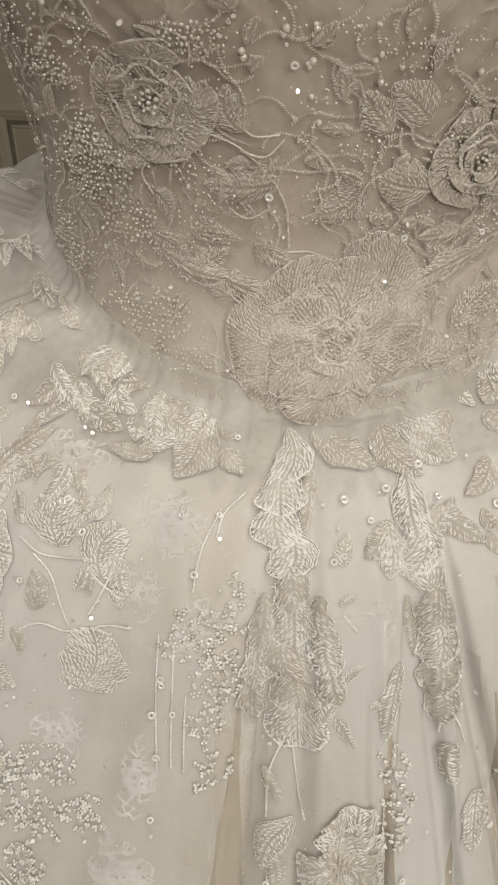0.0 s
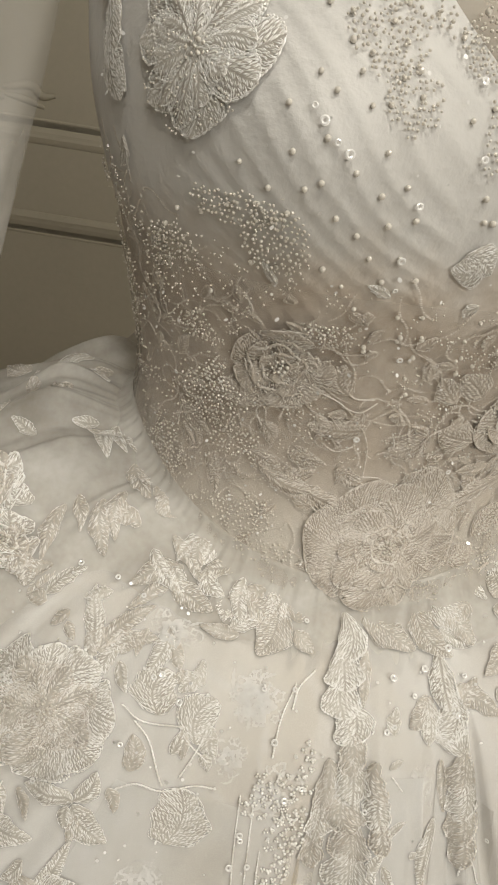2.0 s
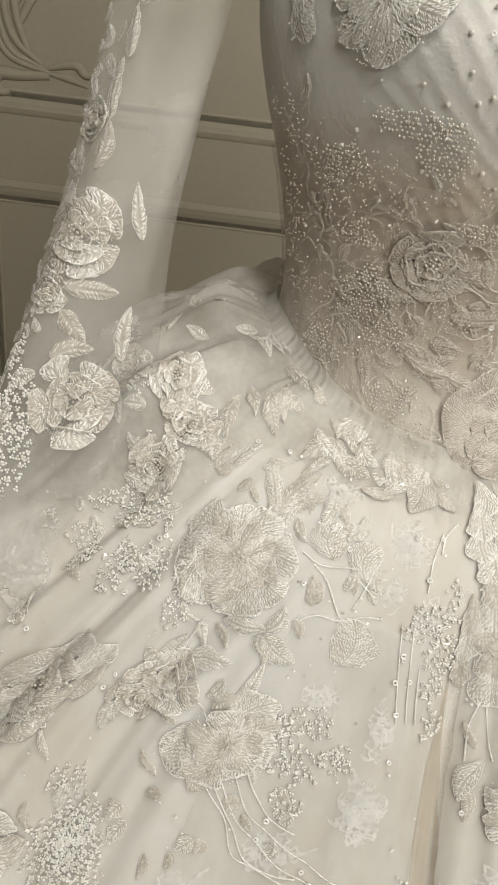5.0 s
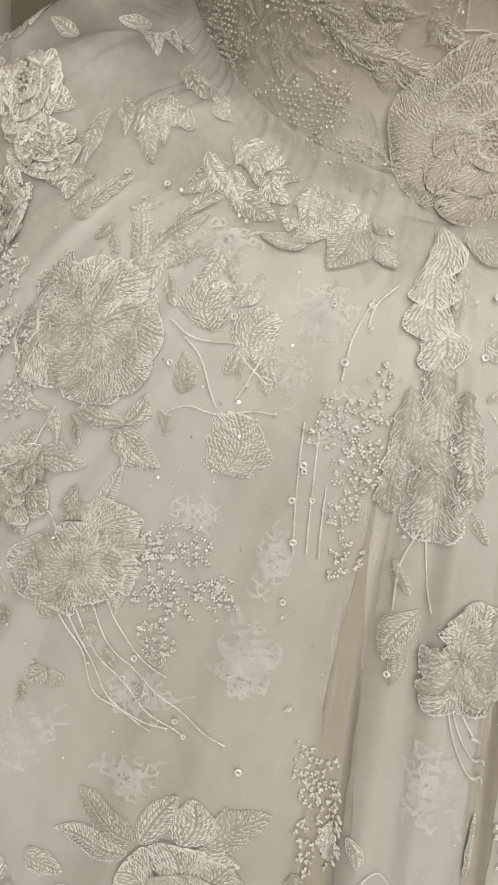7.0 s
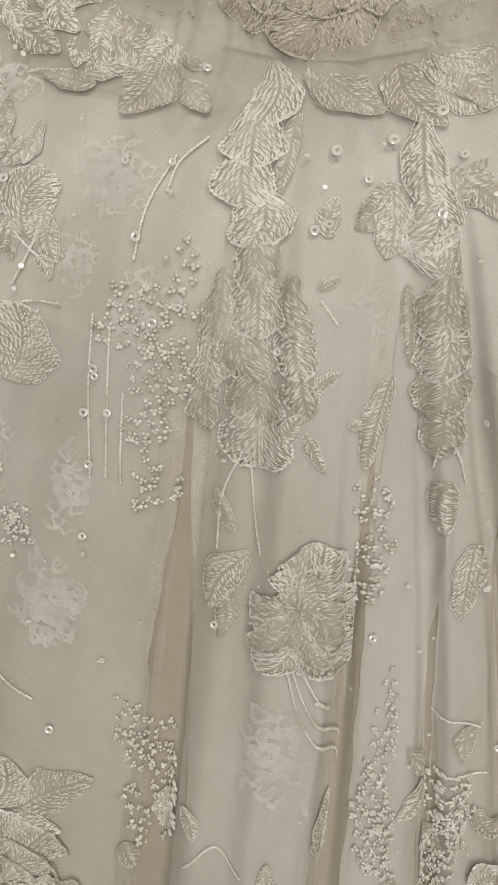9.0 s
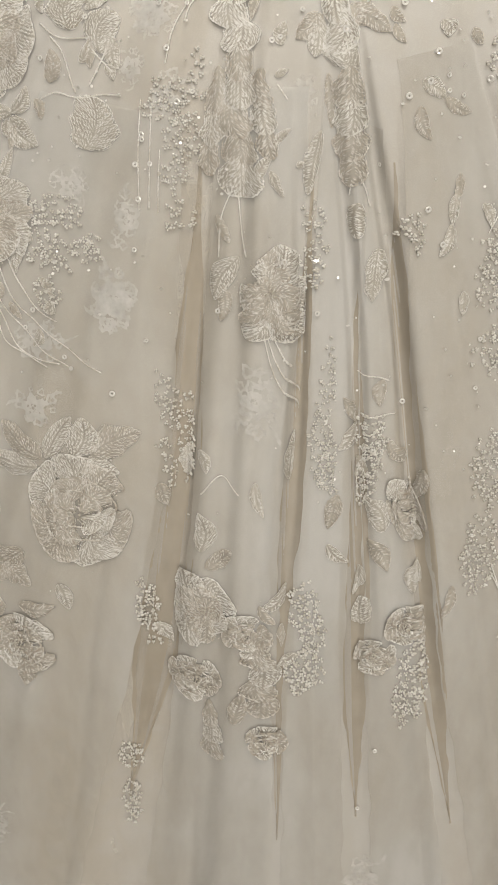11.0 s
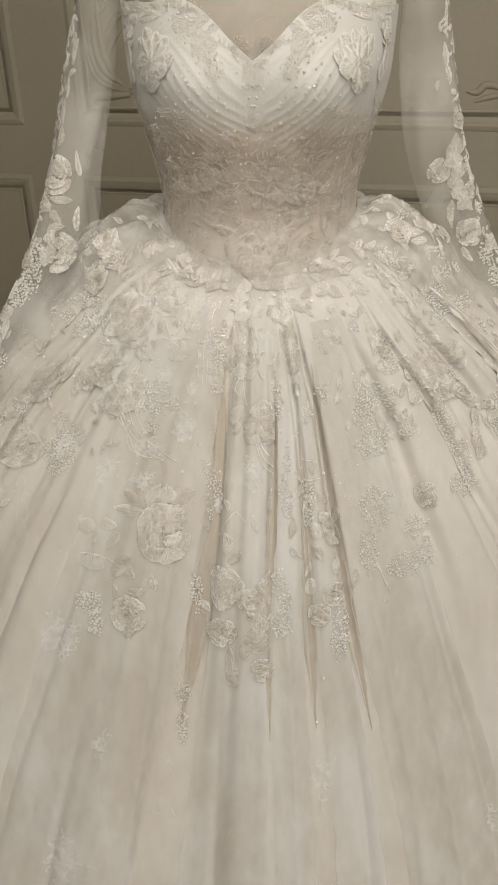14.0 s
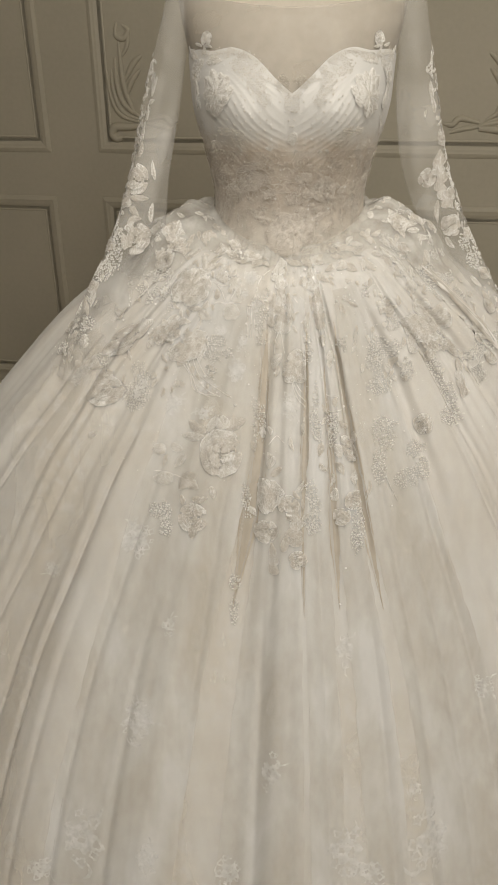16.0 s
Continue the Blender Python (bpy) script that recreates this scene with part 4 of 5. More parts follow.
leaf(skirt, -0.0499, 0.189, 17.5, 5.8, -147)
leaf(skirt, 0.1689, 0.1847, 20.3, 9.6, -167)
leaf(skirt, -0.03813, 0.2214, 30.2, 13.4, 153)
leaf(skirt, -0.04348, 0.2381, 21, 8, -175)
bloom(skirt, 0.02777, 0.2276, (31.1, 16.9, -21), (23.5, 22.7, -109), (33.7, 17.8, -152), (30.5, 15.6, 155), (18.3, 15.6, 116), (20.3, 11.9, 12))
cord(skirt, 0.02145, 0.2527, 0.03883, 0.2749, 0.07023, 0.3016)
cord(skirt, 0.02614, 0.25, 0.04292, 0.2658, 0.05598, 0.2786)
cord(skirt, 0.01647, 0.2521, 0.03451, 0.2812, 0.07116, 0.3131)
leaf(skirt, 0.1862, 0.2226, 31.7, 13.5, 166)
knots(skirt, -0.1716, 0.1039, 15.3, 7.7)
knots(skirt, -0.1809, 0.1178, 17.2, 7)
knots(skirt, -0.1457, 0.1341, 10.7, 13.5)
knots(skirt, -0.1486, 0.1556, 8, 7.4)
knots(skirt, -0.1312, 0.1802, 10.3, 11)
knots(skirt, -0.139, 0.08949, 3.4, 9.4)
knots(skirt, 0.09788, 0.1793, 8.1, 8.8)
knots(skirt, 0.09427, 0.2089, 7.4, 19)
knots(skirt, -0.1146, 0.3078, 8, 20)
knots(skirt, -0.1015, 0.3559, 5.1, 19.7)
knots(skirt, 0.1018, 0.3025, 5, 19.1)
knots(skirt, 0.1137, 0.2817, 3.2, 18.8)
knots(skirt, 0.102, 0.3475, 7.1, 18.4)
knots(skirt, 0.1659, 0.331, 11.3, 14.6)
knots(skirt, 0.1602, 0.358, 9.7, 20.2)
knots(skirt, -0.2627, 0.2083, 7.6, 6.2)
sequin(skirt, -0.2112, 0.08201)
sequin(skirt, -0.1634, 0.1122)
sequin(skirt, -0.2151, 0.1364)
sequin(skirt, -0.1912, 0.1499)
sequin(skirt, -0.1978, 0.1721)
sequin(skirt, 0.09361, 0.05635)
sequin(skirt, 0.1882, 0.07036)
sequin(skirt, 0.02293, 0.1128)
cord(skirt, -0.1965, 0.05226, -0.2102, 0.06826, -0.206, 0.09059)
cord(skirt, -0.1553, 0.04449, -0.1899, 0.05586, -0.1905, 0.06555)
cord(skirt, -0.2402, 0.1131, -0.1923, 0.1788)
cord(skirt, -0.2144, 0.1153, -0.1754, 0.1772)
cord(skirt, -0.179, 0.1404, -0.16, 0.1786)
cord(skirt, -0.05182, 0.371, -0.02881, 0.3555, -0.002213, 0.3656)
cord(skirt, 0.1532, 0.2902, 0.1685, 0.2909, 0.1936, 0.2955)
cord(skirt, 0.1602, 0.319, 0.1779, 0.3186, 0.1974, 0.3176)
leaf(skirt, -0.4424, 0.06418, 7.3, 6.3, -18)
rose(skirt, -0.2012, 0.3874, 35.3)
leaf(skirt, -0.3032, 0.3479, 40.6, 17.2, 69)
leaf(skirt, -0.246, 0.3386, 35.5, 14.7, -21)
leaf(skirt, -0.3113, 0.3642, 41.8, 15.1, 96)
leaf(skirt, -0.2174, 0.3338, 26.5, 22.4, -6)
leaf(skirt, -0.1682, 0.3371, 37.2, 21.1, -65)
leaf(skirt, -0.1816, 0.3535, 24.2, 14.6, -108)
disc(skirt, -0.4014, 0.3918, 11.1, 10.1)
leaf(skirt, -0.3516, 0.3879, 24.4, 15.4, -110)
leaf(skirt, -0.3775, 0.413, 22.2, 9.6, 161)
disc(skirt, -0.3572, 0.4427, 18.8, 11.3)
cord(skirt, -0.3958, 0.4298, -0.3566, 0.4334, -0.2959, 0.4376)
leaf(skirt, -0.3261, 0.4107, 30.5, 13.1, 148)
leaf(skirt, -0.2822, 0.4416, 41, 21.5, 143)
leaf(skirt, -0.2654, 0.4436, 26.9, 17.8, -122)
leaf(skirt, -0.2344, 0.4644, 28.1, 11.9, -74)
leaf(skirt, -0.2026, 0.4535, 22.1, 10.6, -167)
leaf(skirt, -0.2851, 0.4719, 20, 8.5, 15)
rose(skirt, -0.2461, 0.4968, 24.5)
leaf(skirt, -0.2396, 0.5185, 25.4, 16.1, -168)
knots(skirt, -0.3397, 0.495, 20.2, 17.2)
knots(skirt, -0.3155, 0.5159, 12.6, 20.7)
leaf(skirt, -0.04934, 0.3988, 28.3, 14.7, 14)
leaf(skirt, -0.02338, 0.4171, 24.7, 12.5, -46)
bloom(skirt, -0.03531, 0.4591, (29.3, 24.4, 29), (24.3, 27.9, -51), (19.3, 24.4, -129), (34.7, 19.8, 157), (24.6, 22.1, 99))
rose(skirt, 0.01307, 0.4712, 16.3)
rose(skirt, -0.04484, 0.5173, 19.4)
strip(skirt, -0.02517, 0.5556, 45.6, 16.2, -168)
leaf(skirt, 0.004768, 0.5319, 29.9, 12.2, -11)
strip(skirt, 0.03112, 0.5012, 58, 23.8, -179)
rose(skirt, 0.03538, 0.5585, 14.9)
knots(skirt, 0.08164, 0.4651, 13.1, 36.5)
knots(skirt, 0.07536, 0.5037, 16.6, 18.7)
knots(skirt, 0.1003, 0.3408, 8.9, 31.6)
knots(skirt, -0.08079, 0.3366, 7.9, 34.3)
leaf(skirt, 0.05722, 0.3421, 33.3, 10, -31)
leaf(skirt, 0.1638, 0.3866, 27.4, 14.7, 30)
rose(skirt, 0.203, 0.386, 21.5)
leaf(skirt, 0.1649, 0.4179, 25.4, 11.5, -155)
disc(skirt, 0.1444, 0.4632, 9.4, 11.6)
leaf(skirt, 0.1512, 0.5001, 18.9, 13.3, 72)
rose(skirt, 0.1558, 0.4975, 15.1)
rose(skirt, 0.1934, 0.4728, 16)
knots(skirt, 0.1962, 0.5196, 12.3, 42.5)
knots(skirt, 0.161, 0.3519, 8.9, 28.5)
knots(skirt, -0.119, 0.6064, 11.2, 14.5)
knots(skirt, -0.1148, 0.6532, 8.2, 24.8)
knots(skirt, -0.1068, 0.472, 9, 33)
knots(skirt, 0.4411, 0.2173, 30, 19.6)
knots(skirt, 0.3744, 0.2377, 17.3, 20.4)
knots(skirt, 0.3735, 0.2817, 27.4, 18.5)
leaf(skirt, 0.4624, 0.2544, 33.6, 11.5, 155)
knots(skirt, 0.328, 0.3652, 21.4, 30)
knots(skirt, 0.3714, 0.3536, 12.8, 7.2)
knots(skirt, 0.4263, 0.4075, 20.1, 15.3)
knots(skirt, 0.2829, 0.4211, 14.1, 29.3)
knots(skirt, 0.3705, 0.4496, 33.5, 17.7)
knots(skirt, 0.4292, 0.4425, 12, 20.1)
cord(skirt, 0.2936, 0.4342, 0.317, 0.4814)
cord(skirt, 0.2956, 0.4281, 0.3083, 0.4734)
cord(skirt, 0.375, 0.206, 0.4692, 0.1715)
leaf(skirt, 0.4369, 0.04964, 24.7, 16.6, 127)
leaf(skirt, 0.516, 0.05807, 22.4, 16.7, -154)
knots(skirt, 0.5106, 0.1045, 7.1, 13.3)
knots(skirt, 0.2536, 0.1946, 8.4, 11.2)
leaf(skirt, 1.462, 0.01983, 72.3, 18.2, 119)
leaf(skirt, 1.239, 0.01044, 51, 13.8, 101)
leaf(skirt, 0.6573, 0.0659, 26.1, 13.6, -156)
leaf(skirt, 0.7776, 0.05672, 22.2, 12.8, -147)
leaf(skirt, 0.8252, 0.07084, 26.1, 15.2, -172)
leaf(skirt, 1.114, 0.04977, 28.9, 13.5, 157)
strip(skirt, 0.8488, 0.0853, 83.5, 11.7, -164)
leaf(skirt, 1.091, 0.08153, 16.9, 11.1, -161)
sequin(skirt, 0.1341, 0.04576)
sequin(skirt, -0.1986, 0.05598)
sequin(skirt, -0.2188, 0.1337)
sequin(skirt, -0.3362, 0.2724)
sequin(skirt, -0.2604, 0.2844)
sequin(skirt, -0.3309, 0.2593)
sequin(skirt, 0.3812, 0.09216)
sequin(skirt, 0.389, 0.1068)
sequin(skirt, 0.4056, 0.1205)
sequin(skirt, 0.3462, 0.1078)
sequin(skirt, 0.03871, 0.07139)
sequin(skirt, 0.358, 0.2451)
sequin(skirt, 0.1554, 0.5819)
sequin(skirt, 0.16, 0.3271)
ghost(skirt, -0.391, 0.5474, 26.7, 37.8)
knots(skirt, -0.5606, 0.3067, 12, 21.6)
leaf(skirt, -0.6391, 0.1799, 22.1, 11.7, -51)
knots(skirt, 1.097, 0.1385, 46.5, 21.4)
leaf(skirt, 1.075, 0.1043, 36.9, 10.6, -132)
bloom(skirt, 0.732, 0.1886, (50.3, 26.7, 100), (62.6, 26.7, 137), (41.6, 28.7, -173), (55.7, 28.7, -92), (36.3, 28.7, -29))
leaf(skirt, 0.6485, 0.2468, 34.1, 14.3, -180)
leaf(skirt, 0.7426, 0.2379, 33.9, 14.5, -152)
disc(skirt, 1.039, 0.2363, 11, 10.1)
knots(skirt, 0.6317, 0.2822, 23.6, 28.5)
knots(skirt, 0.6316, 0.3317, 20.7, 25)
knots(skirt, 0.5992, 0.3627, 25.4, 18.9)
rose(skirt, 0.4809, 0.3632, 17)
knots(skirt, 0.8882, 0.2737, 40.8, 15.3)
leaf(skirt, 0.8207, 0.2958, 30.7, 14.8, -62)
strip(skirt, 0.7235, 0.3004, 64.2, 12.5, 164)
leaf(skirt, 1.047, 0.06316, 28.9, 14.7, -89)
leaf(skirt, 1.28, 0.02078, 37.7, 17.2, -165)
leaf(skirt, 1.202, 0.007083, 59.1, 15, -90)
sequin(skirt, 0.3904, 0.4573)
sequin(skirt, 0.2972, 0.4872)
sequin(skirt, 0.4042, 0.3719)
sequin(skirt, 0.4756, 0.1714)
sequin(skirt, 0.1361, 0.6402)
rose(skirt, -0.7789, 0.2239, 40.3)
rose(skirt, -0.7175, 0.3184, 28.1)
knots(skirt, -0.5822, 0.3145, 25.5, 27.7)
knots(skirt, -0.6363, 0.269, 13.9, 12)
leaf(skirt, -0.6691, 0.3947, 18, 10.1, -53)
leaf(skirt, -0.8625, 0.2902, 33.5, 22.6, -83)
disc(skirt, -1.092, 0.1671, 31, 12.8)
leaf(skirt, -1.168, 0.1845, 33, 14.8, 37)
knots(skirt, -0.9768, 0.1052, 33.7, 12.3)
leaf(skirt, -0.9699, 0.06878, 32.3, 14.3, -53)
sequin(skirt, -0.6862, 0.2031)
sequin(skirt, -0.564, 0.2888)
sequin(skirt, -0.5707, 0.3099)
ghost(skirt, -0.3798, 0.5436, 32.1, 31.3)
ghost(skirt, -0.2956, 0.7892, 32.8, 52)
ghost(skirt, -0.6089, 0.6246, 24.3, 16.1)
ghost(skirt, -0.01475, 0.83, 13.4, 48.6)
ghost(skirt, -0.3725, 0.9074, 40.3, 66.6)
ghost(skirt, 0.1235, 0.9105, 34.7, 53)
ghost(skirt, 0.2858, 0.9119, 47.2, 72.6)
ghost(skirt, 0.1644, 0.932, 34.8, 24.2)
ghost(skirt, -0.09035, 0.9353, 25.2, 34.8)
ghost(skirt, 0.4525, 0.7836, 29.2, 24.9)
ghost(skirt, -0.2364, 0.914, 15.9, 39.5)
ghost(skirt, -0.4471, 0.9439, 31.4, 23)
ghost(skirt, -0.2536, 0.6701, 15.2, 21)
ghost(skirt, 0.1416, 0.7077, 10.4, 42.9)
ghost(skirt, 0.2623, 0.8568, 11.9, 25.2)
bloom(bodice, 0.01978, 1.108, (52.4, 43, -34), (40.4, 41.8, 22), (53.1, 33.2, 80), (50.3, 25.8, 110), (37.1, 28.3, 151), (31.7, 19.7, -116), (51.9, 28.3, -72), (33.1, 17.2, -165))
rose(bodice, 0.02249, 1.108, 17.7)
leaf(bodice, 0.4641, 1.119, 30.3, 13.8, -55)
leaf(bodice, 0.3259, 1.102, 20.5, 15.5, -65)
rose(bodice, -0.4691, 1.205, 22.3)
leaf(bodice, -0.3853, 1.203, 25.2, 13.5, -23)
leaf(bodice, -0.2384, 1.175, 28, 12, 92)
cord(bodice, -0.3695, 1.196, -0.235, 1.189, -0.1562, 1.178, -0.1188, 1.169, -0.09893, 1.149)
leaf(bodice, 0.0186, 1.169, 25.5, 16.7, 124)
leaf(bodice, 0.1772, 1.175, 22.3, 18.4, 76)
rose(bodice, 0.3941, 1.183, 19.6)
leaf(bodice, 0.08082, 1.202, 19, 13.5, 38)
leaf(bodice, 0.1596, 1.205, 22, 16.3, 50)
leaf(bodice, -0.2357, 1.203, 19, 13.3, 19)
leaf(bodice, -0.6887, 1.132, 22.7, 8.3, -159)
leaf(bodice, 0.6887, 1.132, 22.7, 8.3, 159)
leaf(bodice, -0.4695, 1.145, 23.2, 10.3, -124)
leaf(bodice, 0.4695, 1.145, 23.2, 10.3, 124)
leaf(bodice, -0.3363, 1.143, 20.4, 10.1, -60)
leaf(bodice, 0.3363, 1.143, 20.4, 10.1, 60)
strip(bodice, -0.3608, 1.139, 35.4, 9.7, -111)
strip(bodice, 0.3608, 1.139, 35.4, 9.7, 111)
leaf(bodice, -0.291, 1.131, 15.1, 9.7, 76)
leaf(bodice, 0.291, 1.131, 15.1, 9.7, -76)
leaf(bodice, -0.7433, 1.105, 13.1, 8.5, -142)
leaf(bodice, 0.7433, 1.105, 13.1, 8.5, 142)
leaf(bodice, 0.3121, 1.153, 20.4, 8.9, 98)
leaf(bodice, -0.3121, 1.153, 20.4, 8.9, -98)
leaf(bodice, -0.8918, 1.12, 18.4, 8.2, -152)
leaf(bodice, 0.8918, 1.12, 18.4, 8.2, 152)
leaf(bodice, -0.6385, 1.183, 19.2, 12.1, 43)
leaf(bodice, 0.6385, 1.183, 19.2, 12.1, -43)
leaf(bodice, -0.8312, 1.159, 24.1, 12, -123)
leaf(bodice, 0.8312, 1.159, 24.1, 12, 123)
leaf(bodice, -0.4951, 1.164, 15.5, 9.6, -147)
leaf(bodice, 0.4951, 1.164, 15.5, 9.6, 147)
leaf(bodice, -0.1367, 1.146, 18.7, 9.5, -119)
leaf(bodice, 0.1367, 1.146, 18.7, 9.5, 119)
knots(bodice, -0.5176, 1.116, 17.6, 11.3)
knots(bodice, 0.5176, 1.116, 17.6, 11.3)
knots(bodice, -0.7466, 1.176, 18.2, 15.9)
knots(bodice, 0.7466, 1.176, 18.2, 15.9)
knots(bodice, -0.6229, 1.156, 14.2, 10.6)
knots(bodice, 0.6229, 1.156, 14.2, 10.6)
knots(bodice, -0.9791, 1.134, 14, 14.4)
knots(bodice, 0.9791, 1.134, 14, 14.4)
knots(bodice, -0.4054, 1.099, 16, 6.1)
knots(bodice, 0.4054, 1.099, 16, 6.1)
pearl(bodice, -0.2098, 1.22)
pearl(bodice, -0.1208, 1.227)
pearl(bodice, -0.06531, 1.217)
pearl(bodice, -0.0543, 1.229)
pearl(bodice, -0.05878, 1.207)
pearl(bodice, -0.04015, 1.198)
pearl(bodice, 0.06928, 1.221)
pearl(bodice, 0.1174, 1.217)
pearl(bodice, 0.07645, 1.212)
pearl(bodice, 0.1127, 1.231)
pearl(bodice, 0.1714, 1.226)
pearl(bodice, 0.2374, 1.222)
pearl(bodice, 0.3154, 1.215)
pearl(bodice, -0.2376, 1.231)
pearl(bodice, 0.008589, 1.111)
pearl(bodice, -0.03331, 1.102)
pearl(bodice, 0.0383, 1.099)
pearl(bodice, 0.06434, 1.113)
pearl(bodice, -0.02255, 1.114)
pearl(bodice, 0.0815, 1.105)
pearl(bodice, 0.02002, 1.118)
bloom(bodice, -0.746, 1.327, (43.8, 16.7, 53), (40.4, 16.7, 27), (35.7, 16.7, -4), (35.3, 18.3, -42), (37.7, 18.3, -78), (34.6, 16.7, -106), (34.3, 21.6, -168), (31.7, 16.7, 135), (32.4, 16.7, 90))
bloom(bodice, 0.746, 1.327, (43.8, 16.7, -53), (40.4, 16.7, -27), (35.7, 16.7, 4), (35.3, 18.3, 42), (37.7, 18.3, 78), (34.6, 16.7, 106), (34.3, 21.6, 168), (31.7, 16.7, -135), (32.4, 16.7, -90))
leaf(bodice, -0.7747, 1.374, 33, 14, -85)
leaf(bodice, 0.7747, 1.374, 33, 14, 85)
leaf(bodice, -1.005, 1.373, 21.9, 17.1, -69)
leaf(bodice, 1.005, 1.373, 21.9, 17.1, 69)
strip(bodice, -1.092, 1.332, 34.3, 13.2, -165)
strip(bodice, 1.092, 1.332, 34.3, 13.2, 165)
leaf(bodice, -1.102, 1.284, 16, 8.7, 153)
leaf(bodice, 1.102, 1.284, 16, 8.7, -153)
leaf(bodice, -1.123, 1.366, 18.8, 14.7, -49)
leaf(bodice, 1.123, 1.366, 18.8, 14.7, 49)
leaf(bodice, -0.01194, 1.266, 15.9, 16.2, 119)
leaf(bodice, 0.01194, 1.266, 15.9, 16.2, -119)
knots(bodice, -0.4209, 1.369, 19.9, 17.8)
knots(bodice, 0.4209, 1.369, 19.9, 17.8)
knots(bodice, -0.3006, 1.344, 15, 19.3)
knots(bodice, 0.3006, 1.344, 15, 19.3)
knots(bodice, -0.2301, 1.321, 12.6, 11.3)
knots(bodice, 0.2301, 1.321, 12.6, 11.3)
knots(bodice, -0.07232, 1.345, 10.7, 10.8)
knots(bodice, 0.07232, 1.345, 10.7, 10.8)
knots(bodice, -0.02755, 1.315, 6.6, 14.5)
knots(bodice, 0.02755, 1.315, 6.6, 14.5)
knots(bodice, -0.6313, 1.276, 23.6, 7.7)
knots(bodice, 0.6313, 1.276, 23.6, 7.7)
knots(bodice, -0.5216, 1.265, 14.4, 17.8)
knots(bodice, 0.5216, 1.265, 14.4, 17.8)
knots(bodice, -0.8992, 1.253, 16.1, 9.7)
knots(bodice, 0.8992, 1.253, 16.1, 9.7)
pearl(bodice, -0.5775, 1.387)
pearl(bodice, 0.5775, 1.387)
pearl(bodice, -0.5814, 1.381)
pearl(bodice, 0.5814, 1.381)
pearl(bodice, -0.5325, 1.376)
pearl(bodice, 0.5325, 1.376)
pearl(bodice, -0.5685, 1.372)
pearl(bodice, 0.5685, 1.372)
pearl(bodice, -0.4795, 1.373)
pearl(bodice, 0.4795, 1.373)
pearl(bodice, -0.5192, 1.362)
pearl(bodice, 0.5192, 1.362)
pearl(bodice, -0.4599, 1.359)
pearl(bodice, 0.4599, 1.359)
pearl(bodice, -0.4124, 1.365)
pearl(bodice, 0.4124, 1.365)
pearl(bodice, -0.4646, 1.352)
pearl(bodice, 0.4646, 1.352)
pearl(bodice, -0.4095, 1.356)
pearl(bodice, 0.4095, 1.356)
pearl(bodice, -0.3489, 1.363)
pearl(bodice, 0.3489, 1.363)
pearl(bodice, -0.428, 1.348)
pearl(bodice, 0.428, 1.348)
pearl(bodice, -0.378, 1.346)
pearl(bodice, 0.378, 1.346)
pearl(bodice, -0.2924, 1.359)
pearl(bodice, 0.2924, 1.359)
pearl(bodice, -0.3249, 1.353)
pearl(bodice, 0.3249, 1.353)
pearl(bodice, -0.2552, 1.352)
pearl(bodice, 0.2552, 1.352)
pearl(bodice, -0.1917, 1.35)
pearl(bodice, 0.1917, 1.35)
pearl(bodice, -0.2867, 1.345)
pearl(bodice, 0.2867, 1.345)
pearl(bodice, -0.3748, 1.337)
pearl(bodice, 0.3748, 1.337)
pearl(bodice, -0.3313, 1.334)
pearl(bodice, 0.3313, 1.334)
pearl(bodice, -0.2559, 1.339)
pearl(bodice, 0.2559, 1.339)
pearl(bodice, -0.3501, 1.328)
pearl(bodice, 0.3501, 1.328)
pearl(bodice, -0.4408, 1.326)
pearl(bodice, 0.4408, 1.326)
pearl(bodice, -0.4032, 1.321)
pearl(bodice, 0.4032, 1.321)
pearl(bodice, -0.2568, 1.328)
pearl(bodice, 0.2568, 1.328)
pearl(bodice, -0.2224, 1.331)
pearl(bodice, 0.2224, 1.331)
pearl(bodice, -0.2092, 1.323)
pearl(bodice, 0.2092, 1.323)
pearl(bodice, -0.2801, 1.319)
pearl(bodice, 0.2801, 1.319)
pearl(bodice, -0.3226, 1.318)
pearl(bodice, 0.3226, 1.318)
pearl(bodice, -0.5073, 1.315)
pearl(bodice, 0.5073, 1.315)
pearl(bodice, -0.6242, 1.293)
pearl(bodice, 0.6242, 1.293)
pearl(bodice, -0.493, 1.3)
pearl(bodice, 0.493, 1.3)
pearl(bodice, -0.416, 1.306)
pearl(bodice, 0.416, 1.306)
pearl(bodice, -0.2732, 1.304)
pearl(bodice, 0.2732, 1.304)
pearl(bodice, -0.3413, 1.296)
pearl(bodice, 0.3413, 1.296)
pearl(bodice, -0.4197, 1.291)
pearl(bodice, 0.4197, 1.291)
pearl(bodice, -0.2098, 1.293)
pearl(bodice, 0.2098, 1.293)
pearl(bodice, -0.2697, 1.289)
pearl(bodice, 0.2697, 1.289)
pearl(bodice, -0.1687, 1.281)
pearl(bodice, 0.1687, 1.281)
pearl(bodice, -0.2358, 1.278)
pearl(bodice, 0.2358, 1.278)
pearl(bodice, -0.3111, 1.273)
pearl(bodice, 0.3111, 1.273)
pearl(bodice, -0.3722, 1.279)
pearl(bodice, 0.3722, 1.279)
pearl(bodice, -0.4953, 1.278)
pearl(bodice, 0.4953, 1.278)
pearl(bodice, -0.4581, 1.288)
pearl(bodice, 0.4581, 1.288)
pearl(bodice, -0.5482, 1.286)
pearl(bodice, 0.5482, 1.286)
pearl(bodice, -0.264, 1.264)
pearl(bodice, 0.264, 1.264)
pearl(bodice, -0.1819, 1.265)
pearl(bodice, 0.1819, 1.265)
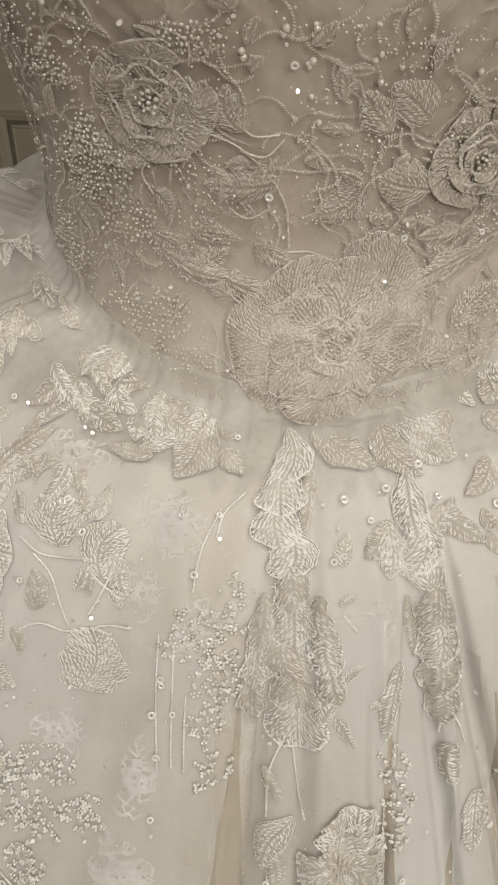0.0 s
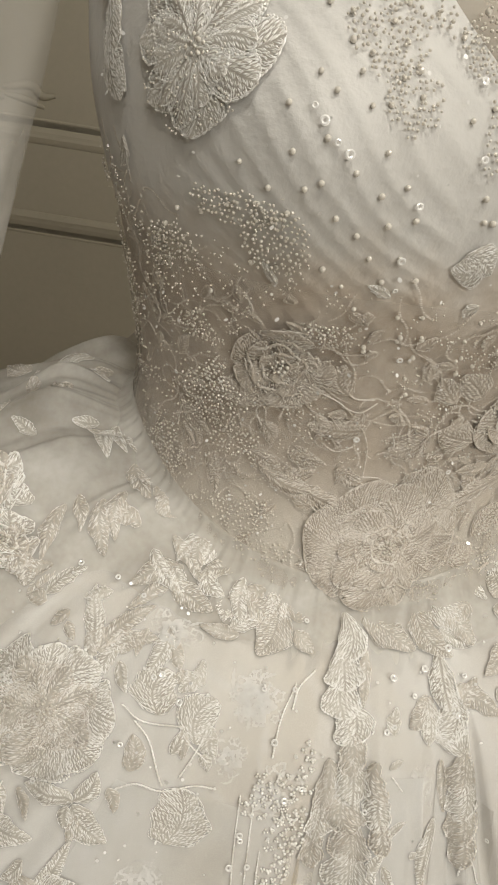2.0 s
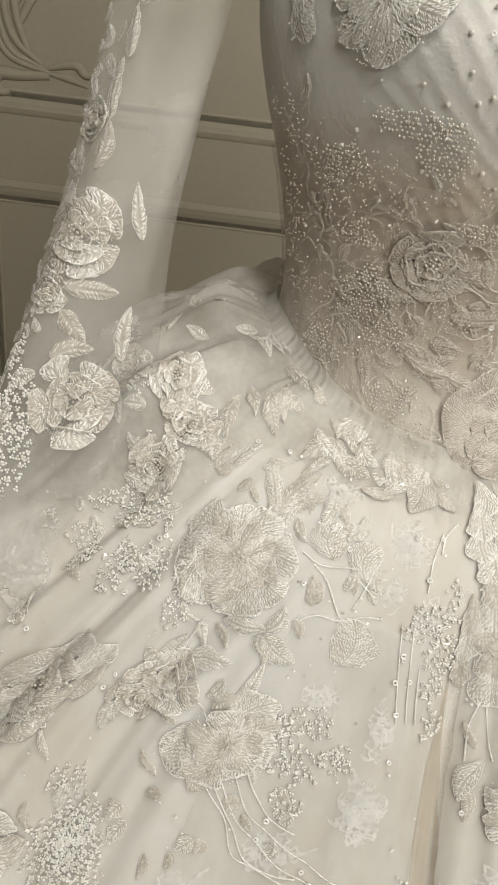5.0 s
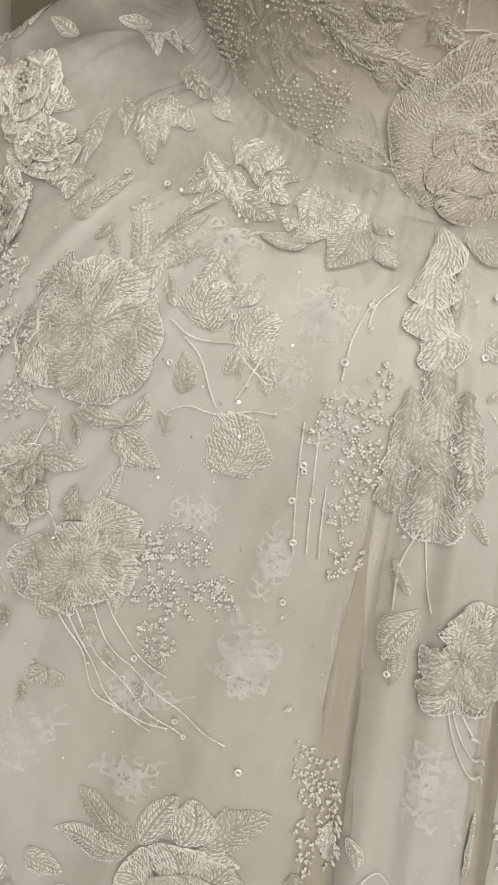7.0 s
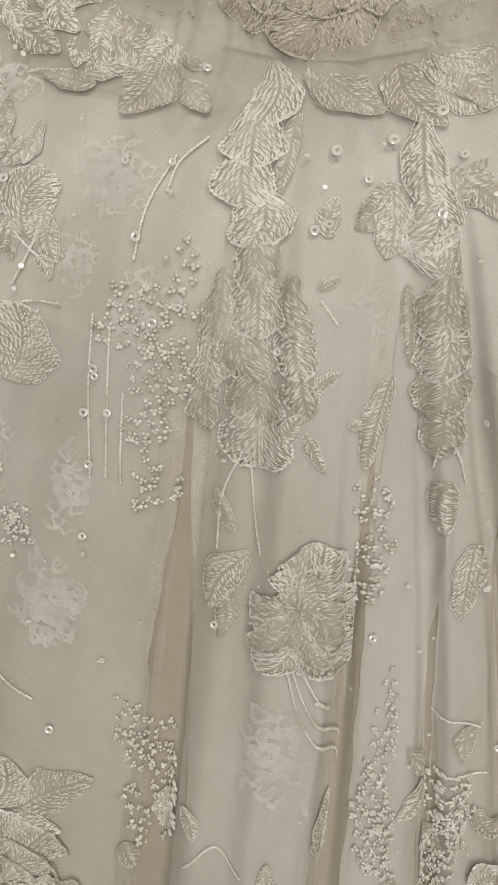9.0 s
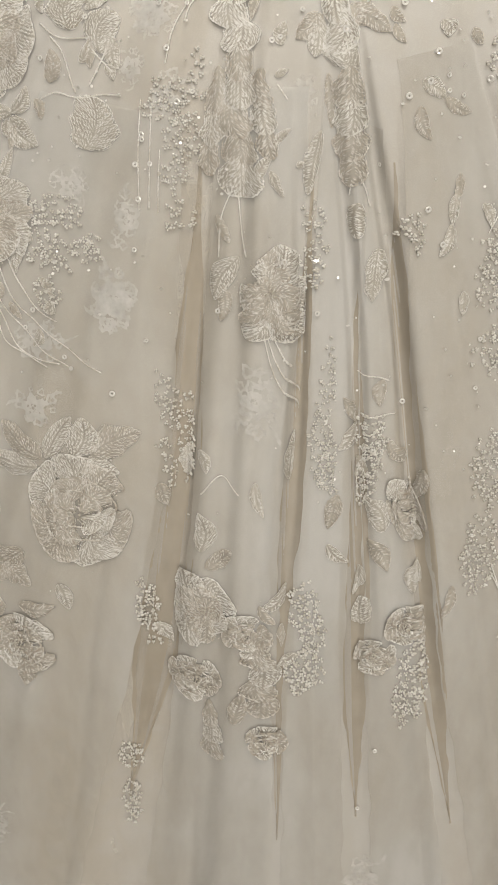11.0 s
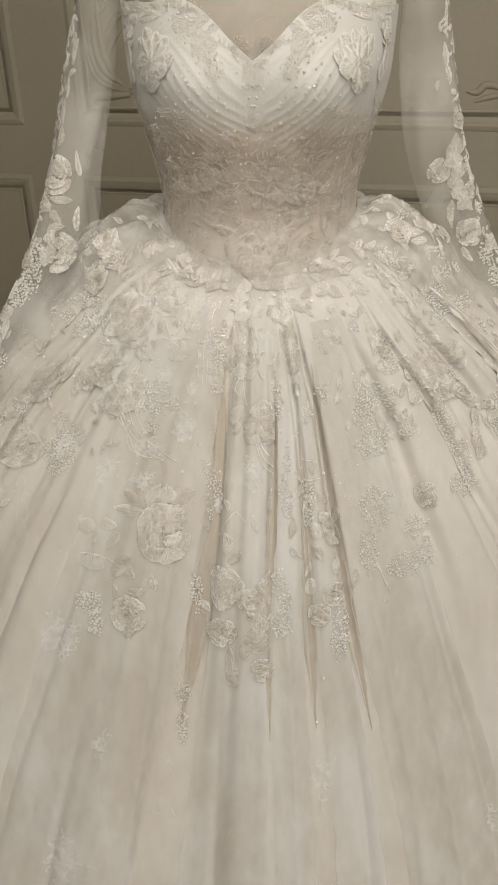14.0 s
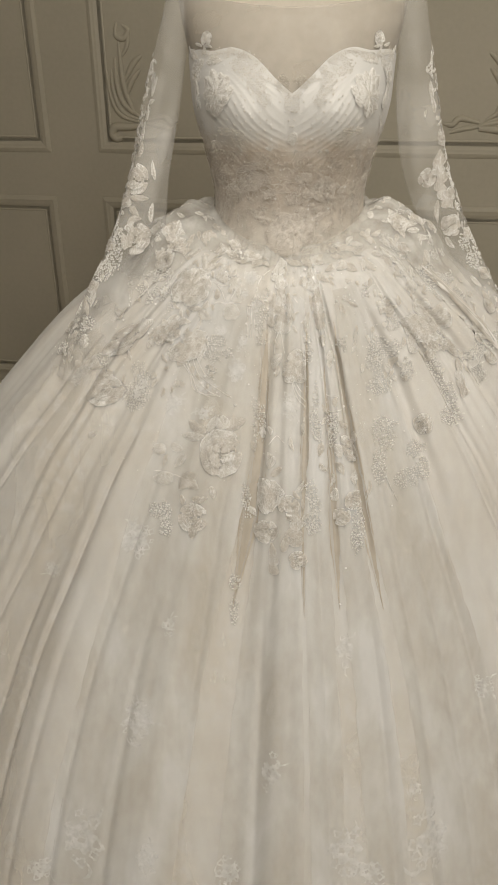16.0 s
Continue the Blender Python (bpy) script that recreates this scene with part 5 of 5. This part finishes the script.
pearl(bodice, -0.3217, 1.25)
pearl(bodice, 0.3217, 1.25)
pearl(bodice, -0.2132, 1.254)
pearl(bodice, 0.2132, 1.254)
pearl(bodice, -0.1223, 1.256)
pearl(bodice, 0.1223, 1.256)
pearl(bodice, -0.2726, 1.241)
pearl(bodice, 0.2726, 1.241)
pearl(bodice, -0.1429, 1.239)
pearl(bodice, 0.1429, 1.239)
pearl(bodice, -0.07465, 1.24)
pearl(bodice, 0.07465, 1.24)
pearl(bodice, -0.2128, 1.222)
pearl(bodice, 0.2128, 1.222)
pearl(bodice, -0.1154, 1.229)
pearl(bodice, 0.1154, 1.229)
pearl(bodice, -0.05607, 1.23)
pearl(bodice, 0.05607, 1.23)
pearl(bodice, -0.05855, 1.219)
pearl(bodice, 0.05855, 1.219)
pearl(bodice, -0.08591, 1.354)
pearl(bodice, 0.08591, 1.354)
pearl(bodice, -0.03012, 1.348)
pearl(bodice, 0.03012, 1.348)
pearl(bodice, -0.1327, 1.344)
pearl(bodice, 0.1327, 1.344)
pearl(bodice, -0.04622, 1.323)
pearl(bodice, 0.04622, 1.323)
pearl(bodice, -0.08914, 1.318)
pearl(bodice, 0.08914, 1.318)
pearl(bodice, 1.819e-05, 1.304)
pearl(bodice, -1.819e-05, 1.304)
pearl(bodice, -0.01955, 1.292)
pearl(bodice, 0.01955, 1.292)
pearl(bodice, 0.007781, 1.283)
pearl(bodice, -0.007781, 1.283)
pearl(bodice, -0.8487, 1.268)
pearl(bodice, 0.8487, 1.268)
pearl(bodice, -0.9194, 1.259)
pearl(bodice, 0.9194, 1.259)
pearl(bodice, -0.7524, 1.27)
pearl(bodice, 0.7524, 1.27)
pearl(bodice, -0.6591, 1.276)
pearl(bodice, 0.6591, 1.276)
pearl(bodice, -0.5791, 1.279)
pearl(bodice, 0.5791, 1.279)
pearl(bodice, -0.5264, 1.275)
pearl(bodice, 0.5264, 1.275)
pearl(bodice, -0.7386, 1.235)
pearl(bodice, 0.7386, 1.235)
pearl(bodice, -0.5928, 1.254)
pearl(bodice, 0.5928, 1.254)
pearl(bodice, -0.5161, 1.254)
pearl(bodice, 0.5161, 1.254)
pearl(bodice, -0.3833, 1.257)
pearl(bodice, 0.3833, 1.257)
sequin(bodice, -0.4891, 1.378)
sequin(bodice, 0.4891, 1.378)
sequin(bodice, -0.4224, 1.373)
sequin(bodice, 0.4224, 1.373)
sequin(bodice, -0.3863, 1.37)
sequin(bodice, 0.3863, 1.37)
sequin(bodice, -0.2339, 1.367)
sequin(bodice, 0.2339, 1.367)
sequin(bodice, -0.4497, 1.315)
sequin(bodice, 0.4497, 1.315)
sequin(bodice, -0.4261, 1.311)
sequin(bodice, 0.4261, 1.311)
sequin(bodice, -0.3938, 1.305)
sequin(bodice, 0.3938, 1.305)
sequin(bodice, -0.365, 1.302)
sequin(bodice, 0.365, 1.302)
sequin(bodice, -0.175, 1.287)
sequin(bodice, 0.175, 1.287)
sequin(bodice, -0.1809, 1.265)
sequin(bodice, 0.1809, 1.265)
sequin(bodice, -0.08106, 1.331)
sequin(bodice, 0.08106, 1.331)
sequin(bodice, -0.8227, 1.385)
sequin(bodice, 0.8227, 1.385)
leaf(sleeve_left, -0.3994, 0.2807, 31.4, 16.7, -7)
leaf(sleeve_left, -0.4006, 0.3251, 13.5, 12.5, -62)
leaf(sleeve_left, -0.5282, 0.3506, 27.2, 14.5, 8)
leaf(sleeve_left, -0.5403, 0.3927, 31.9, 16.6, 3)
leaf(sleeve_left, -0.5379, 0.4339, 27.6, 16.6, -6)
leaf(sleeve_left, -1.42, 0.4608, 37, 14.8, 74)
rose(sleeve_left, -0.5193, 0.5044, 24.8)
leaf(sleeve_left, -0.09265, 0.5515, 29.6, 18.5, -93)
leaf(sleeve_left, -0.2239, 0.5868, 23.6, 18.5, -142)
leaf(sleeve_left, 0.3625, 0.4827, 31.9, 12.3, 7)
leaf(sleeve_left, 0.527, 0.5902, 32.9, 14.4, -13)
rose(sleeve_left, 0.07342, 0.6565, 26.7)
leaf(sleeve_left, -0.1463, 0.6113, 26.4, 18.5, -74)
knots(sleeve_left, -0.6102, 0.6633, 13.7, 20.8)
knots(sleeve_left, -0.5097, 0.7186, 15.7, 25.1)
knots(sleeve_left, -0.7958, 0.7566, 20.4, 19)
leaf(sleeve_left, -0.706, 0.6446, 22.2, 14.5, 135)
leaf(sleeve_left, -0.7282, 0.8262, 35.6, 18.6, -180)
leaf(sleeve_left, -0.9125, 0.8491, 40.9, 16.6, 34)
knots(sleeve_left, -0.4599, 0.8892, 14.7, 14.5)
leaf(sleeve_left, -0.9012, 0.9184, 18.5, 14.5, 132)
disc(sleeve_left, -0.2035, 0.9236, 8.3, 12.4)
leaf(sleeve_left, -0.68, 0.9508, 31.1, 20.7, -170)
leaf(sleeve_left, 0.05, 0.9673, 13.8, 20.4, -142)
leaf(sleeve_right, 0.6699, 0.296, 29.7, 13.2, 14)
leaf(sleeve_right, 0.6444, 0.3363, 28.2, 13.2, 19)
strip(sleeve_right, 0.4266, 0.5173, 88.7, 20, -166)
rose(sleeve_right, -0.1638, 0.5189, 15.5)
leaf(sleeve_right, 0.4149, 0.4765, 24.2, 17.7, -14)
leaf(sleeve_right, 0.4905, 0.5834, 30.9, 22.3, -145)
leaf(sleeve_right, -0.137, 0.6118, 39.7, 15.6, -174)
rose(sleeve_right, 0.2216, 0.6513, 19)
leaf(sleeve_right, -0.1079, 0.7021, 26, 15.6, -137)
knots(sleeve_right, 0.5906, 0.7033, 14.7, 18)
knots(sleeve_right, 0.5553, 0.7594, 16.3, 20.3)
leaf(sleeve_right, 0.1733, 0.819, 30.2, 13.4, -137)
leaf(sleeve_right, 0.34, 0.8659, 38.8, 18, -155)
leaf(sleeve_right, 0.4159, 0.8915, 28.3, 15.8, -172)
rose(bodice, -0.875, 1.407, 10.1)
rose(bodice, 0.875, 1.407, 10.1)
leaf(bodice, -1.027, 1.399, 18.5, 4.8, 74)
leaf(bodice, 1.027, 1.399, 18.5, 4.8, -74)
leaf(bodice, -0.8528, 1.396, 17.6, 4.6, -100)
leaf(bodice, 0.8528, 1.396, 17.6, 4.6, 100)
leaf(bodice, -0.9144, 1.391, 14.5, 4.7, -155)
leaf(bodice, 0.9144, 1.391, 14.5, 4.7, 155)
rose(bodice, -1.105, 1.355, 13.6)
rose(bodice, 1.105, 1.355, 13.6)
leaf(bodice, -1.091, 1.319, 30.5, 13.5, -135)
leaf(bodice, 1.091, 1.319, 30.5, 13.5, 135)
leaf(bodice, -1.166, 1.383, 31.9, 13.9, -114)
leaf(bodice, 1.166, 1.383, 31.9, 13.9, 114)
leaf(bodice, -1.235, 1.388, 27.9, 10.6, 44)
leaf(bodice, 1.235, 1.388, 27.9, 10.6, -44)

# small lace, stems and beads scattered over the midriff
for i in range(150):
    side = rng.uniform(-1.15, 1.15)
    z = rng.uniform(float(waist_z(side)) + 0.006, 1.25)
    motif("lace_leaf", "leaf", bodice, side, z, rng.uniform(6, 14), rng.uniform(3.5, 7), rng.uniform(0, 360))
for i in range(26):
    side = rng.uniform(-1.1, 1.1)
    z = rng.uniform(float(waist_z(side)) + 0.01, 1.24)
    a = rng.uniform(0, 6.3)
    cord(bodice, side, z, side + 0.07 * math.cos(a), z + 0.008 * math.sin(a), side + 0.12 * math.cos(a + 0.6), z + 0.015 * math.sin(a + 0.6))
for i in range(12):
    side = rng.choice((-1, 1)) * rng.uniform(0.25, 1.2)
    knots(bodice, side, rng.uniform(1.12, 1.25), rng.uniform(5, 10), rng.uniform(5, 10))
# curls of corded thread and seed beads that fill the midriff
for name, material in (("corded_lace", ANTIQUE), ("beading", PEARL)):
    all_verts, all_faces, size = [], [], 0
    for i in range(380 if name == "corded_lace" else 400):
        side = rng.uniform(-1.35, 1.35)
        low = float(waist_z(side))
        z = rng.uniform(low - 0.002, 1.262 - 0.02 * math.cos(2 * side))
        verts, faces = [], []
        if name == "corded_lace":
            x, y, a, bend = 0.0, 0.0, rng.uniform(0, 6.3), rng.choice((-1, 1)) * rng.uniform(0.08, 0.24)
            for k in range(rng.randint(14, 30)):
                nx, ny = x + 0.0011 * math.cos(a), y + 0.0011 * math.sin(a)
                wide = 0.0008 * rng.uniform(0.6, 1.3)
                grain(verts, faces, (x + wide * math.sin(a), y - wide * math.cos(a)), (nx - wide * math.sin(a), ny + wide * math.cos(a)), 0.0002, 0.0003, 0.0009, 0.0004)
                x, y, a, bend = nx, ny, a + bend, bend * (0.97 if k % 11 else -0.9)
        else:
            n = rng.randint(5, 12)
            for k in range(n):
                ball(verts, faces, (rng.gauss(0, 0.004), rng.gauss(0, 0.004), 0.0007), rng.uniform(0.00035, 0.00062), 1.0, 6, 4)
        all_verts.append(Patch(bodice, side, z).lay(verts))
        all_faces += [tuple(q + size for q in f) for f in faces]
        size += len(verts)
    part(name, np.concatenate(all_verts), all_faces, material, bodice_part, kind="stuff")
# leaves and stems along the waist seam
for i in range(60):
    side = rng.uniform(-1.5, 1.5)
    if abs(side) > 0.2:
        leaf(skirt, side, rng.uniform(0.006, 0.075), rng.uniform(14, 30), rng.uniform(6, 12), rng.uniform(90, 270))
# lace on the tulle that puffs up at the sides of the waist
for i in range(150):
    side = rng.choice((-1, 1)) * rng.uniform(0.25, 2.0)
    leaf(puff, side, rng.uniform(0.005, 0.035 if abs(side) < 0.9 else 0.12), rng.uniform(14, 30), rng.uniform(7, 13), rng.uniform(90, 270))
for side in (-1, 1):
    for i in range(4):
        rose(puff, side * rng.uniform(0.95, 1.7), rng.uniform(0.03, 0.11), rng.uniform(12, 19))
    for i in range(9):
        knots(puff, side * rng.uniform(0.85, 1.7), rng.uniform(0.03, 0.12), rng.uniform(7, 13), rng.uniform(7, 13))
# smaller lace between the large flowers of the upper skirt
for i in range(200):
    side = rng.choice((-1, 1)) * rng.uniform(0.3, 1.25)
    leaf(skirt, side, rng.uniform(0.05, 0.30) - 0.06 * (abs(side) > 0.9), rng.uniform(9, 20), rng.uniform(5, 10), rng.uniform(120, 240))
for i in range(40):
    side = rng.choice((-1, 1)) * rng.uniform(0.5, 1.2)
    knots(skirt, side, rng.uniform(0.08, 0.34), rng.uniform(7, 15), rng.uniform(10, 22))
for i in range(14):
    rose(skirt, rng.choice((-1, 1)) * rng.uniform(0.55, 1.2), rng.uniform(0.10, 0.32), rng.uniform(12, 20))
for i in range(22):
    side, v = rng.uniform(-0.12, 0.24), rng.uniform(0.3, 0.5)
    leaf(skirt, side, v, rng.uniform(14, 26), rng.uniform(7, 12), rng.uniform(130, 230))
# lace climbing the outer edge of both sleeves
for shape, out in ((sleeve_left, -1), (sleeve_right, 1)):
    for i in range(130):
        v = 0.18 + 0.8 * (i + rng.random()) / 130
        ph = out * (1.15 + rng.gauss(0, 0.42) * (0.4 + 0.6 * v))
        motif("lace_leaf", "leaf", shape, ph, v, rng.uniform(7, 15), rng.uniform(3.5, 7), rng.uniform(-60, 60) + 180 * (rng.random() < 0.5))
    for i in range(9):
        knots(shape, out * rng.uniform(0.8, 1.4), rng.uniform(0.45, 0.97), rng.uniform(5, 9), rng.uniform(7, 13))
    for v in (0.42, 0.56, 0.68, 0.8):
        rose(shape, out * rng.uniform(0.7, 1.1), v, 12)
# loose sequins that catch the light
for i in range(46):
    sequin(skirt, rng.uniform(-0.9, 0.9), rng.uniform(0.04, 0.42) * rng.uniform(0.5, 1))
for i in range(12):
    sequin(bodice, rng.uniform(-1, 1), rng.uniform(1.12, 1.35))
# beading along the sweetheart edge
for i in range(44):
    side = -1.15 + 2.3 * (i + 0.3 * rng.random()) / 43
    knots(bodice, side, float(top_z(side)) - rng.uniform(0.003, 0.012), rng.uniform(5, 8), rng.uniform(4, 8))
# glitter that catches the light here and there
for shape, count in ((skirt, 520), (bodice, 260)):
    all_verts, faces = [], []
    for i in range(count):
        side = rng.uniform(-1.2, 1.2)
        v = rng.uniform(0.03, 0.5) * rng.uniform(0.6, 1) if shape is skirt else rng.uniform(float(waist_z(side)) + 0.004, float(top_z(side)) - 0.006)
        r, lean, way = rng.uniform(0.0005, 0.0009), rng.uniform(0, 0.9), rng.uniform(0, 6.3)
        p = [(r * math.cos(k * math.pi / 4), r * math.sin(k * math.pi / 4), 0.0016 + r * math.tan(lean) * math.cos(k * math.pi / 4 - way)) for k in range(8)]
        faces.append(tuple(range(8 * i, 8 * i + 8)))
        all_verts.append(Patch(shape, side, v).lay(p))
    part("glitter", np.concatenate(all_verts), faces, GLITTER, bodice_part if shape is bodice else dress, kind="stuff")
